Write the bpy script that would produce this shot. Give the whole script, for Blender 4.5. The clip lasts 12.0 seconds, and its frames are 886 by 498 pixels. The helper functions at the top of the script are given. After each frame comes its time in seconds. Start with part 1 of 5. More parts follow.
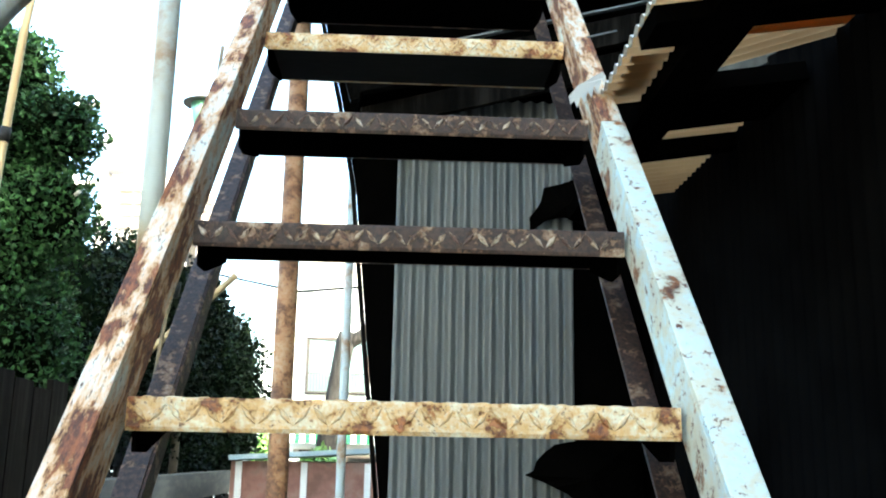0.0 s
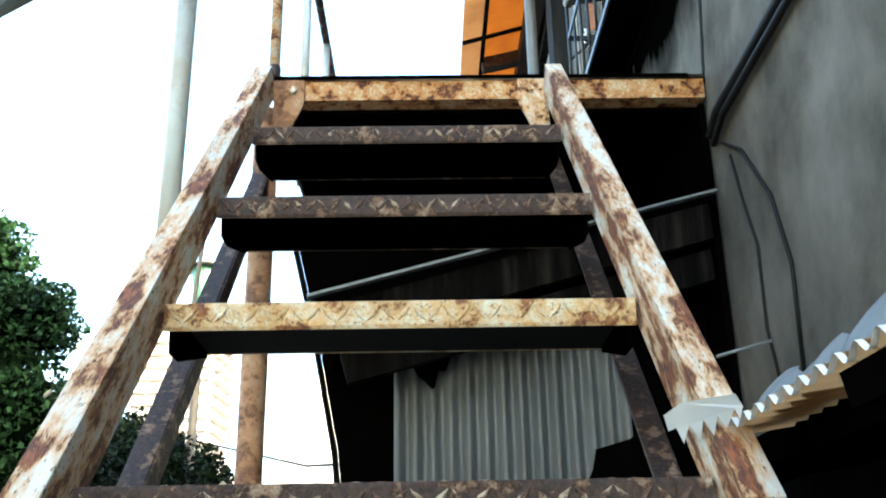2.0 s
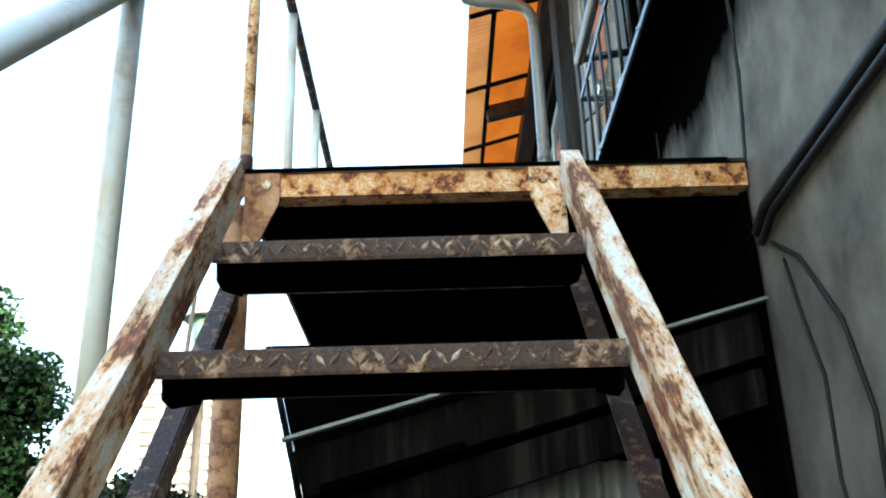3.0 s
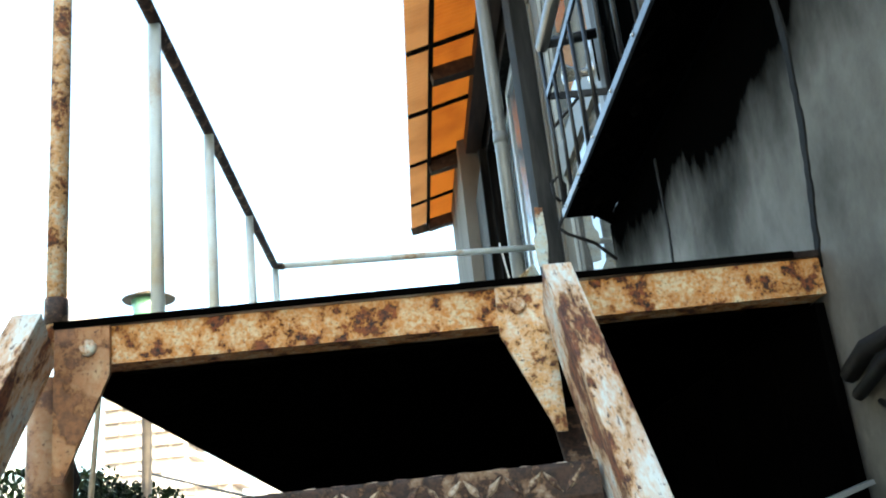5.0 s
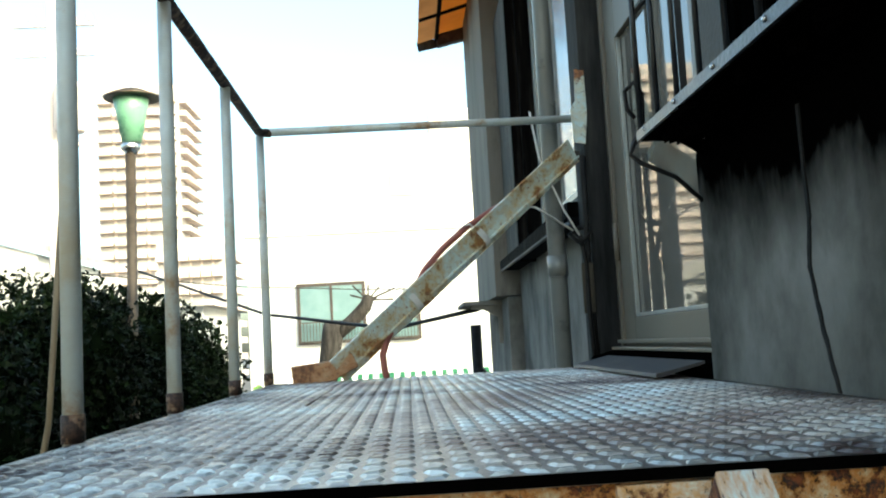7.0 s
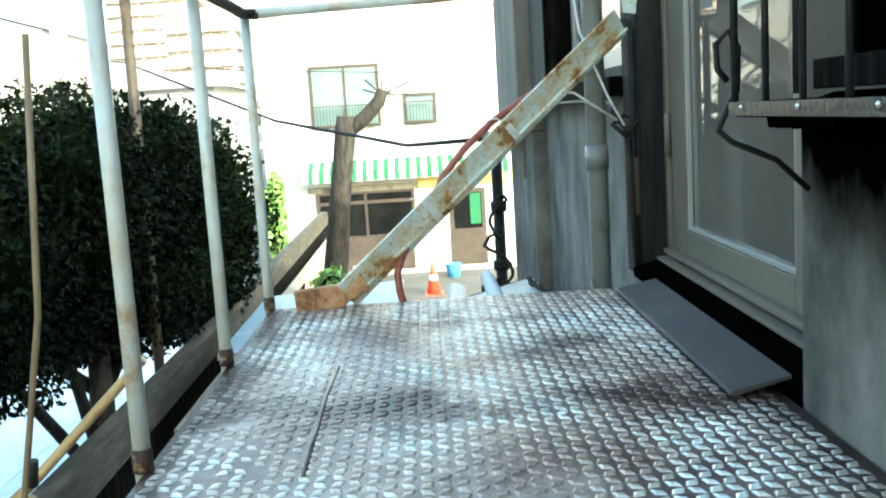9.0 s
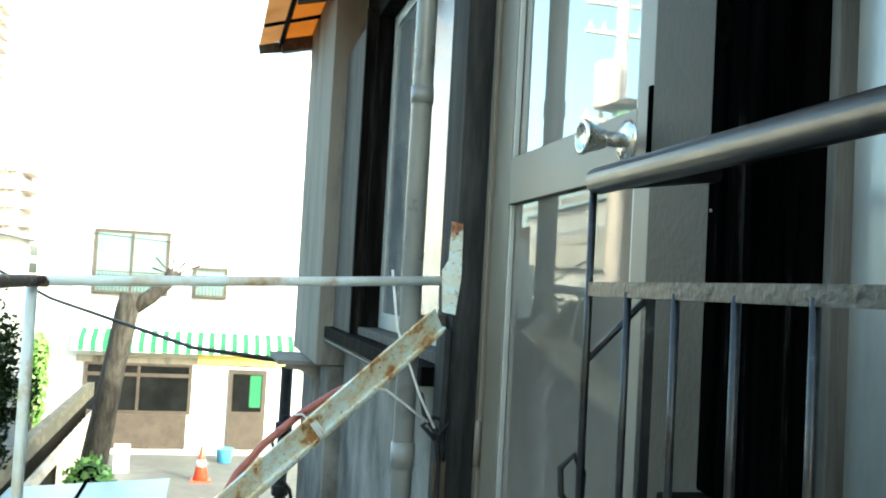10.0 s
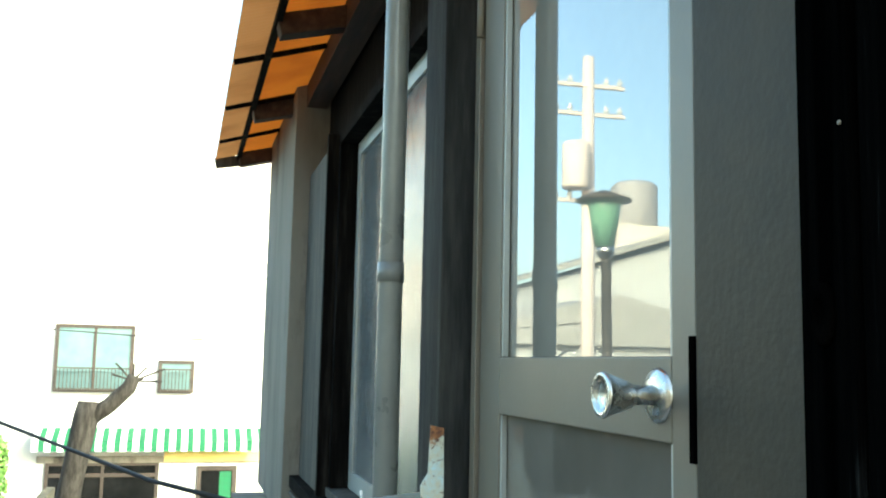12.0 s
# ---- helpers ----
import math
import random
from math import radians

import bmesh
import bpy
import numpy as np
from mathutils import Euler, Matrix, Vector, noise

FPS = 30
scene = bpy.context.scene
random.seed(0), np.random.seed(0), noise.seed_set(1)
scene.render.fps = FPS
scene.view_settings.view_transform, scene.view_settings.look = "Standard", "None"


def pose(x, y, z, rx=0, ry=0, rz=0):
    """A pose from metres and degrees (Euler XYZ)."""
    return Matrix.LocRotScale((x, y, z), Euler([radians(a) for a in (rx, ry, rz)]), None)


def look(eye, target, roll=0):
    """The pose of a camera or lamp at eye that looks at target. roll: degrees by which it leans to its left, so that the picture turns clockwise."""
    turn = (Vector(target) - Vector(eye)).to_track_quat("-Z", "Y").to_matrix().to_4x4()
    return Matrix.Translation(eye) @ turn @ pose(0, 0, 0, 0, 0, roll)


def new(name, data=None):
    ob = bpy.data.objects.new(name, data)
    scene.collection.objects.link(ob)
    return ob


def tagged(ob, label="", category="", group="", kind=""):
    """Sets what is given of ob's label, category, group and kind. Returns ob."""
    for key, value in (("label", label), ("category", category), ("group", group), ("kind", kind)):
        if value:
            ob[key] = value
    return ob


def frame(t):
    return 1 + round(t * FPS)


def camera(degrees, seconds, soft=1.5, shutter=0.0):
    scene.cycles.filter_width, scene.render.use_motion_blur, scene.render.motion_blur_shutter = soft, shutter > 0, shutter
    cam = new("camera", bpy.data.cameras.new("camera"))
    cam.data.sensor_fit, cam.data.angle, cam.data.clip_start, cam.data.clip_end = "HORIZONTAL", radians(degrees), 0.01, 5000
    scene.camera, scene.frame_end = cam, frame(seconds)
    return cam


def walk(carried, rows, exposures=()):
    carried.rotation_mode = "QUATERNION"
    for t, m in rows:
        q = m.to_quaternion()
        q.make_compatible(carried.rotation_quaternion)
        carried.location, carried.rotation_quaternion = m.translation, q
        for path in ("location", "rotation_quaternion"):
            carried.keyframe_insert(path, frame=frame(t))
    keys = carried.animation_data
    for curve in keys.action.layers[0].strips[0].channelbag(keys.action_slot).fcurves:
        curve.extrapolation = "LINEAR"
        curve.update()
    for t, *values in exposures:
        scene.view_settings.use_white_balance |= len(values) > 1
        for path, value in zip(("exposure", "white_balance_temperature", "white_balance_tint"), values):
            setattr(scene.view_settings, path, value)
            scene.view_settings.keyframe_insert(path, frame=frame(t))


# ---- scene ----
cam = camera(49.7, 12.0, soft=2.0)
PATH = [
    (0, (0.015, -0.060, 1.548), (0.089, 1.892, 1.979), 1.1),
    (0.5, (0.030, 0.118, 1.575), (0.064, 2.011, 2.217), 0.1),
    (1, (0.075, 0.282, 1.760), (-0.007, 2.151, 2.468), -0.4),
    (1.5, (0.072, 0.366, 1.810), (0.008, 2.210, 2.582), -1.2),
    (2, (0.045, 0.474, 1.943), (0.083, 2.345, 2.648), -1.1),
    (2.5, (0.052, 0.565, 2.057), (0.072, 2.404, 2.845), -1.2),
    (4.5, (0.112, 1.025, 2.537), (0.195, 2.916, 3.181), -4.9),
    (5, (0.124, 1.100, 2.631), (0.228, 2.997, 3.255), -6.4),
    (5.5, (0.070, 1.220, 2.727), (0.398, 3.131, 3.216), -4.4),
    (6, (0.087, 1.300, 2.835), (0.375, 3.219, 3.317), -3.9),
    (6.5, (0.142, 1.414, 2.969), (0.296, 3.375, 3.327), -2.8),
    (7, (0.108, 1.515, 3.004), (0.191, 3.504, 3.197), -3.2),
    (7.2, (0.086, 1.575, 3.030), (0.166, 3.567, 3.188), -3.1),
    (9, (0.122, 1.854, 3.333), (0.146, 3.834, 3.051), -3.5),
    (9.5, (0.082, 1.978, 3.427), (0.289, 3.959, 3.248), -0.1),
    (10, (0.084, 2.003, 3.589), (0.550, 3.946, 3.676), 3.1),
    (10.5, (0.118, 2.110, 3.722), (0.660, 4.020, 3.980), 2.3),
    (11, (0.156, 2.190, 3.857), (0.712, 4.095, 4.117), 2.1),
    (11.5, (0.160, 2.230, 3.871), (0.763, 4.115, 4.151), 0.6),
    (12, (0.143, 2.325, 3.868), (0.660, 4.243, 4.107), 1.2),
]
walk(cam, [(t, look(eye, target, roll)) for t, eye, target, roll in PATH],
     exposures=[(0.0, 3.45, 6100, -5), (1.0, 3.30, 6200, -4), (2.7, 3.22, 6400, -3), (4.5, 3.05, 6550, -3), (5.5, 2.78, 6600, -3), (6.5, 2.28, 6600, -4), (7.0, 2.02, 6550, -6), (9.0, 2.80, 6400, -11), (9.5, 2.95, 6400, -11), (10.5, 2.92, 6400, -11), (11.0, 2.68, 6400, -11), (12.0, 2.55, 6400, -11)])

# ---- light ----
SUN_EL, SUN_AZ = radians(24), radians(143)
world = bpy.data.worlds.new("sky")
scene.world = world
world.use_nodes = True
wn = world.node_tree
sky = wn.nodes.new("ShaderNodeTexSky")
sky.sky_type, sky.sun_disc = "NISHITA", False
sky.sun_elevation, sky.sun_rotation = SUN_EL, SUN_AZ
sky.air_density, sky.dust_density, sky.ozone_density = 1.0, 4.0, 1.0
bg = wn.nodes["Background"]
bg.inputs["Strength"].default_value = 0.15
wn.links.new(sky.outputs[0], bg.inputs["Color"])
sun_dir = Vector((math.sin(SUN_AZ) * math.cos(SUN_EL), math.cos(SUN_AZ) * math.cos(SUN_EL), math.sin(SUN_EL)))
sun = new("sun", bpy.data.lights.new("sun", "SUN"))
sun.data.energy, sun.data.angle, sun.data.color = 1.5, radians(0.5), (1.0, 0.9, 0.76)
sun.matrix_world = look(sun_dir * 50, (0, 0, 0))


# ---- materials ----
def material(name, stops, scale=8.0, detail=6.0, rough=0.6, metal=0.0, bump=0.2, bump_scale=60.0, stain=None, stain_scale=1.5,
             stain_range=(0.55, 0.7), stretch=(1, 1, 1), island=0.0, spread=(0.35, 0.65), spec=0.5):
    """Noise-driven colour with a second, larger stain and a fine relief."""
    m = bpy.data.materials.new(name)
    m.use_nodes = True
    nt = m.node_tree
    N, L = nt.nodes, nt.links
    b = N["Principled BSDF"]
    geo = N.new("ShaderNodeNewGeometry")
    mp = N.new("ShaderNodeMapping")
    mp.inputs["Scale"].default_value = stretch
    L.new(geo.outputs["Position"], mp.inputs["Vector"])
    n1 = N.new("ShaderNodeTexNoise")
    n1.inputs["Scale"].default_value, n1.inputs["Detail"].default_value, n1.inputs["Roughness"].default_value = scale, detail, 0.62
    L.new(mp.outputs[0], n1.inputs["Vector"])
    r1 = N.new("ShaderNodeValToRGB")
    e = r1.color_ramp.elements
    lo, hi = spread
    while len(e) < len(stops):
        e.new(0.5)
    for i, c in enumerate(stops):
        e[i].position = lo + (hi - lo) * i / max(1, len(stops) - 1)
        e[i].color = (*c, 1)
    L.new(n1.outputs["Fac"], r1.inputs["Fac"])
    col = r1.outputs["Color"]
    if stain:
        n2 = N.new("ShaderNodeTexNoise")
        n2.inputs["Scale"].default_value, n2.inputs["Detail"].default_value, n2.inputs["Roughness"].default_value = stain_scale, 9.0, 0.68
        L.new(mp.outputs[0], n2.inputs["Vector"])
        r2 = N.new("ShaderNodeMapRange")
        r2.inputs["From Min"].default_value, r2.inputs["From Max"].default_value = stain_range
        L.new(n2.outputs["Fac"], r2.inputs["Value"])
        mx = N.new("ShaderNodeMix")
        mx.data_type = "RGBA"
        L.new(r2.outputs[0], mx.inputs["Factor"])
        L.new(col, mx.inputs[6])
        mx.inputs[7].default_value = (*stain, 1)
        col = mx.outputs[2]
    if island:
        hs = N.new("ShaderNodeHueSaturation")
        mr = N.new("ShaderNodeMapRange")
        mr.inputs["To Min"].default_value, mr.inputs["To Max"].default_value = 1 - island, 1 + island
        L.new(geo.outputs["Random Per Island"], mr.inputs["Value"])
        L.new(mr.outputs[0], hs.inputs["Value"])
        L.new(col, hs.inputs["Color"])
        col = hs.outputs[0]
    L.new(col, b.inputs["Base Color"])
    b.inputs["Metallic"].default_value = metal
    b.inputs["Specular IOR Level"].default_value = spec
    rr = N.new("ShaderNodeMapRange")
    rr.inputs["To Min"].default_value, rr.inputs["To Max"].default_value = max(0.0, rough - 0.3 * rough), min(1, rough + 0.2 * rough)
    L.new(n1.outputs["Fac"], rr.inputs["Value"])
    L.new(rr.outputs[0], b.inputs["Roughness"])
    if bump:
        n3 = N.new("ShaderNodeTexNoise")
        n3.inputs["Scale"].default_value, n3.inputs["Detail"].default_value = bump_scale, 5.0
        L.new(mp.outputs[0], n3.inputs["Vector"])
        bp = N.new("ShaderNodeBump")
        bp.inputs["Strength"].default_value, bp.inputs["Distance"].default_value = bump, 0.004
        L.new(n3.outputs["Fac"], bp.inputs["Height"])
        L.new(bp.outputs[0], b.inputs["Normal"])
    return m


def rusted(name, paint, stain, rust, dark, cover, scale=11.0, rough=0.65, metal=0.0, turn=0.0, stretch=(1, 1, 1), wear=(0.40, 0.62)):
    """Flaking paint over rust: sharp-edged patches, stained rims, dark pits."""
    m = bpy.data.materials.new(name)
    m.use_nodes = True
    nt = m.node_tree
    N, L = nt.nodes, nt.links
    b = N["Principled BSDF"]
    geo = N.new("ShaderNodeNewGeometry")

    def field(sc, det, rgh, off):
        mp = N.new("ShaderNodeMapping")
        mp.inputs["Location"].default_value = (off, off * 1.7, off * 0.6)
        rot = N.new("ShaderNodeMapping")
        rot.inputs["Rotation"].default_value = (radians(turn), 0, 0)
        mp.inputs["Scale"].default_value = stretch
        L.new(geo.outputs["Position"], rot.inputs["Vector"])
        L.new(rot.outputs[0], mp.inputs["Vector"])
        n = N.new("ShaderNodeTexNoise")
        n.inputs["Scale"].default_value, n.inputs["Detail"].default_value, n.inputs["Roughness"].default_value = sc, det, rgh
        L.new(mp.outputs[0], n.inputs["Vector"])
        return n.outputs["Fac"]

    def step(src, lo, hi):
        r = N.new("ShaderNodeMapRange")
        r.inputs["From Min"].default_value, r.inputs["From Max"].default_value = lo, hi
        L.new(src, r.inputs["Value"])
        return r.outputs[0]

    def mixed(fac, a, c):
        x = N.new("ShaderNodeMix")
        x.data_type = "RGBA"
        L.new(fac, x.inputs["Factor"])
        for k, v in ((6, a), (7, c)):
            if isinstance(v, tuple):
                x.inputs[k].default_value = (*v, 1)
            else:
                L.new(v, x.inputs[k])
        return x.outputs[2]

    big = field(scale, 12, 0.72, 0.0)
    fine = field(scale * 5.5, 8, 0.7, 3.0)
    pit = field(scale * 9, 6, 0.75, 7.0)
    c = mixed(step(fine, *wear), paint, stain)
    c = mixed(step(big, cover - 0.12, cover + 0.0), c, stain)
    r = mixed(step(fine, 0.42, 0.58), rust, dark)
    c = mixed(step(big, cover - 0.012, cover + 0.022), c, r)
    c = mixed(step(pit, 0.585, 0.625), c, dark)
    L.new(c, b.inputs["Base Color"])
    b.inputs["Roughness"].default_value, b.inputs["Metallic"].default_value = rough, metal
    bp = N.new("ShaderNodeBump")
    bp.inputs["Strength"].default_value, bp.inputs["Distance"].default_value = 0.6, 0.003
    L.new(step(big, cover - 0.02, cover + 0.03), bp.inputs["Height"])
    bp2 = N.new("ShaderNodeBump")
    bp2.inputs["Strength"].default_value, bp2.inputs["Distance"].default_value = 0.5, 0.002
    L.new(pit, bp2.inputs["Height"])
    L.new(bp.outputs[0], bp2.inputs["Normal"])
    L.new(bp2.outputs[0], b.inputs["Normal"])
    return m


RUST = rusted("rusty_painted_steel", (0.74, 0.80, 0.76), (0.64, 0.36, 0.15), (0.30, 0.105, 0.040), (0.085, 0.034, 0.022), 0.525, 30, turn=-46, stretch=(1, 0.26, 1), wear=(0.52, 0.74))
RUST_PLAIN = rusted("rusty_painted_plate", (0.74, 0.76, 0.68), (0.66, 0.37, 0.14), (0.30, 0.105, 0.038), (0.06, 0.026, 0.018), 0.55, 30)
RUST_PALE = rusted("pale_painted_steel", (0.60, 0.80, 0.86), (0.62, 0.62, 0.50), (0.38, 0.16, 0.06), (0.12, 0.055, 0.035), 0.555, 9)
RUST_BRACE = rusted("pale_brace_paint", (0.64, 0.75, 0.72), (0.58, 0.45, 0.22), (0.44, 0.23, 0.08), (0.24, 0.11, 0.05), 0.575, 11, wear=(0.52, 0.72))
RUST_TREAD = rusted("rusty_tread_plate", (0.42, 0.36, 0.28), (0.20, 0.115, 0.065), (0.065, 0.034, 0.024), (0.018, 0.012, 0.010), 0.44, 36, 0.6, 0.0)
RUST_LUG = rusted("worn_lug_highlights", (0.72, 0.69, 0.61), (0.44, 0.33, 0.22), (0.15, 0.08, 0.055), (0.04, 0.026, 0.022), 0.48, 46, 0.5, 0.0)
RUST_BEAM = rusted("orange_rust_beam", (0.68, 0.57, 0.37), (0.56, 0.23, 0.045), (0.26, 0.07, 0.016), (0.020, 0.010, 0.008), 0.545, 34, wear=(0.44, 0.60))
RUST_LEG = rusted("orange_rust_pipe", (0.50, 0.35, 0.21), (0.42, 0.21, 0.095), (0.30, 0.14, 0.065), (0.15, 0.075, 0.042), 0.53, 16)
RUST_NOSE = rusted("worn_pale_tread_plate", (0.70, 0.70, 0.56), (0.60, 0.38, 0.15), (0.38, 0.15, 0.05), (0.13, 0.055, 0.035), 0.555, 24, 0.5, 0.0)
PAINT = material("pale_blue_painted_pipe", [(0.594, 0.684, 0.693), (0.54, 0.594, 0.576), (0.486, 0.432, 0.306)], 9, 7, 0.45, 0.0, 0.2, 80,
                 stain=(0.36, 0.23, 0.12), stain_scale=7, stain_range=(0.54, 0.66), spread=(0.35, 0.72))
PLATE = material("worn_checker_plate", [(0.121, 0.0862, 0.0782), (0.241, 0.19, 0.167), (0.46, 0.425, 0.38)], 5, 9, 0.36, 0.55, 0.4, 150, stain=(0.040, 0.025, 0.023), stain_scale=2.1, stain_range=(0.50, 0.61), spread=(0.36, 0.64))
LUG = material("worn_plate_lugs", [(0.335, 0.265, 0.225), (0.592, 0.54, 0.463), (0.798, 0.876, 0.85)], 4.0, 10, 0.36, 0.35, 0.3, 150, stain=(0.095, 0.062, 0.054), stain_scale=2.1, stain_range=(0.51, 0.61), spread=(0.38, 0.60), island=0.22)


def grimy(m, middle, half, dirt):
    """Brown trodden-in grime along both long edges of the deck, with an uneven inner border."""
    nt = m.node_tree
    N, L = nt.nodes, nt.links
    b = N["Principled BSDF"]
    old = b.inputs["Base Color"].links[0].from_socket
    geo = N.new("ShaderNodeNewGeometry")
    sep = N.new("ShaderNodeSeparateXYZ")
    L.new(geo.outputs["Position"], sep.inputs[0])
    off = N.new("ShaderNodeMath")
    off.operation = "SUBTRACT"
    off.inputs[1].default_value = middle
    L.new(sep.outputs["X"], off.inputs[0])
    away = N.new("ShaderNodeMath")
    away.operation = "ABSOLUTE"
    L.new(off.outputs[0], away.inputs[0])
    total = away.outputs[0]
    for sc, amount in ((3.2, 0.34), (24.0, 0.10)):
        n = N.new("ShaderNodeTexNoise")
        n.inputs["Scale"].default_value, n.inputs["Detail"].default_value = sc, 7.0
        L.new(geo.outputs["Position"], n.inputs["Vector"])
        mul = N.new("ShaderNodeMath")
        mul.operation = "MULTIPLY_ADD"
        mul.inputs[1].default_value = amount
        L.new(n.outputs["Fac"], mul.inputs[0])
        L.new(total, mul.inputs[2])
        total = mul.outputs[0]
    r = N.new("ShaderNodeMapRange")
    r.inputs["From Min"].default_value, r.inputs["From Max"].default_value = half + 0.19, half + 0.27
    r.inputs["To Max"].default_value = 0.9
    L.new(total, r.inputs["Value"])
    mx = N.new("ShaderNodeMix")
    mx.data_type = "RGBA"
    L.new(r.outputs[0], mx.inputs["Factor"])
    L.new(old, mx.inputs[6])
    mx.inputs[7].default_value = (*dirt, 1)
    L.new(mx.outputs[2], b.inputs["Base Color"])
    for socket, clean, dirty in (("Metallic", b.inputs["Metallic"].default_value, 0.0), ("Specular IOR Level", 0.5, 0.03)):
        fade = N.new("ShaderNodeMapRange")
        fade.inputs["To Min"].default_value, fade.inputs["To Max"].default_value = clean, dirty
        L.new(r.outputs[0], fade.inputs["Value"])
        L.new(fade.outputs[0], b.inputs[socket])


grimy(PLATE, 0.165, 0.32, (0.018, 0.012, 0.011))
grimy(LUG, 0.165, 0.365, (0.045, 0.032, 0.029))
# Shade put into colour for undersides and recesses; the black also serves dark parts.
SHADE_GREY = material("grey_underside_shade", [(0.006, 0.0063, 0.0065), (0.018, 0.0186, 0.018)], 5, 7, 0.85, spec=0.1)
NEAR_BLACK = material("near_black_shade_and_trim", [(0.00066, 0.00066, 0.00066), (0.00198, 0.001815, 0.00165)], 6, 5, 0.9, spec=0.0)
CONCRETE = material("stained_grey_render", [(0.075, 0.074, 0.066), (0.165, 0.160, 0.143), (0.245, 0.238, 0.217)], 3.4, 12, 0.9, 0, 0.6, 60, stain=(0.060, 0.058, 0.052), stain_scale=1.9, stain_range=(0.50, 0.74), stretch=(1, 1, 0.8), spec=0.1)


def mould_and_shade(name, base, line, soft):
    """The wall coat with uneven black mould runs; the window tray's shade is painted in too, down to about line metres.
    """
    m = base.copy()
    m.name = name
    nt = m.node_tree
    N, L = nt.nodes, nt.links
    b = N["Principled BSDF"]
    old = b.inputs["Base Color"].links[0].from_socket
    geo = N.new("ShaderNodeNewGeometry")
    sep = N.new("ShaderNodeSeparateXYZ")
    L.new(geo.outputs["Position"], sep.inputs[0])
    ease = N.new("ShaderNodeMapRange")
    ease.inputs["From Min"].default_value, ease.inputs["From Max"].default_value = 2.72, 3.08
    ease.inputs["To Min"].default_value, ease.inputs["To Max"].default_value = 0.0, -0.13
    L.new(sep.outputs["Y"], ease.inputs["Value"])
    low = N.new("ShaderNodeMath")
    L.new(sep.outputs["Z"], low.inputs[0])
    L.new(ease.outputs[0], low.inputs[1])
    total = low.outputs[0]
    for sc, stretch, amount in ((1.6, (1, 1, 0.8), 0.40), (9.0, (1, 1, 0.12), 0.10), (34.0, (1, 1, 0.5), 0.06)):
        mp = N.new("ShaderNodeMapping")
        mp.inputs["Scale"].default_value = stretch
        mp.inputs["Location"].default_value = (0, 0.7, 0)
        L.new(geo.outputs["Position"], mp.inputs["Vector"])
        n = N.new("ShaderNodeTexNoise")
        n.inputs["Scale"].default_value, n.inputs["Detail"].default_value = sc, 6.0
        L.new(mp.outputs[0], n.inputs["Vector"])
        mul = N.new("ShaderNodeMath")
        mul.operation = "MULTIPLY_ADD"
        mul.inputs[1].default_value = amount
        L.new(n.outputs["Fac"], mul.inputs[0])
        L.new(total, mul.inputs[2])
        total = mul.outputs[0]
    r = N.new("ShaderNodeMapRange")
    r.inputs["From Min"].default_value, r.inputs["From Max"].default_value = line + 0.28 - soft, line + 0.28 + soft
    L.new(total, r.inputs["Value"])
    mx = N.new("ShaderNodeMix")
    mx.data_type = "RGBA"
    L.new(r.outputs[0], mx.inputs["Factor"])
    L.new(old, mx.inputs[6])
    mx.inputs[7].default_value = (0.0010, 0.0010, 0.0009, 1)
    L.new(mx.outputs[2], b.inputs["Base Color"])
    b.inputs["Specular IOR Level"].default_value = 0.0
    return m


MOULD_AND_SHADE = mould_and_shade("mould_and_shade_render", CONCRETE, 3.11, 0.06)
TAR = material("old_grey_tar", [(0.006, 0.006, 0.0058), (0.022, 0.021, 0.020)], 14, 7, 0.8, 0, 0.4, 80, spec=0.1)
COLUMN = material("weathered_cream_render", [(0.1386, 0.13, 0.1097), (0.1905, 0.1789, 0.1532), (0.2195, 0.2079, 0.182)], 4, 9, 0.9, 0, 0.35, 70, stain=(0.055, 0.0495, 0.04125), stain_scale=2.4, stain_range=(0.54, 0.68), stretch=(1, 1, 0.3), spec=0.2)
DARKWOOD = material("weathered_dark_timber", [(0.0022, 0.00209, 0.001925), (0.00605, 0.0055, 0.00506), (0.0231, 0.0209, 0.0187)], 9, 9, 0.85, 0, 0.5, 60, stretch=(3, 3, 0.25), spec=0.02)
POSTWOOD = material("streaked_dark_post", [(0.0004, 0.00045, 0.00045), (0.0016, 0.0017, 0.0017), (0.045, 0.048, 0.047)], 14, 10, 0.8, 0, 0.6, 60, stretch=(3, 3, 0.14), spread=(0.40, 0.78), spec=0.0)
GREYWOOD = material("grey_weathered_timber", [(0.03493, 0.03528, 0.03281), (0.0635, 0.06174, 0.05578), (0.1016, 0.09408, 0.08203)], 8, 9, 0.8, 0, 0.5, 60, stretch=(3, 3, 0.3), spec=0.2)
SLATEWOOD = material("slate_grey_timber", [(0.012, 0.013, 0.013), (0.028, 0.029, 0.029), (0.052, 0.053, 0.051)], 8, 9, 0.8, 0, 0.5, 60, stretch=(3, 3, 0.3), spec=0.1)
BROWNBEAM = material("brown_weathered_beam", [(0.02475, 0.0143, 0.0099), (0.0495, 0.03025, 0.0198), (0.0825, 0.055, 0.0385)], 8, 9, 0.8, 0, 0.5, 60, stretch=(3, 0.4, 3))
ALU = material("warm_grey_aluminium", [(0.146, 0.129, 0.102), (0.179, 0.16, 0.128)], 3, 7, 0.45, 0.1, 0.06, 120, spec=0.4)
ALU_DARK = material("grey_door_jamb", [(0.0376, 0.0323, 0.0238), (0.0609, 0.0522, 0.039)], 4, 9, 0.6, 0.0, 0.25, 90, spec=0.15)
SASH = material("pale_aluminium_sash", [(0.324, 0.342, 0.324), (0.414, 0.432, 0.414)], 5, 6, 0.4, 0.2, 0.1, 90)
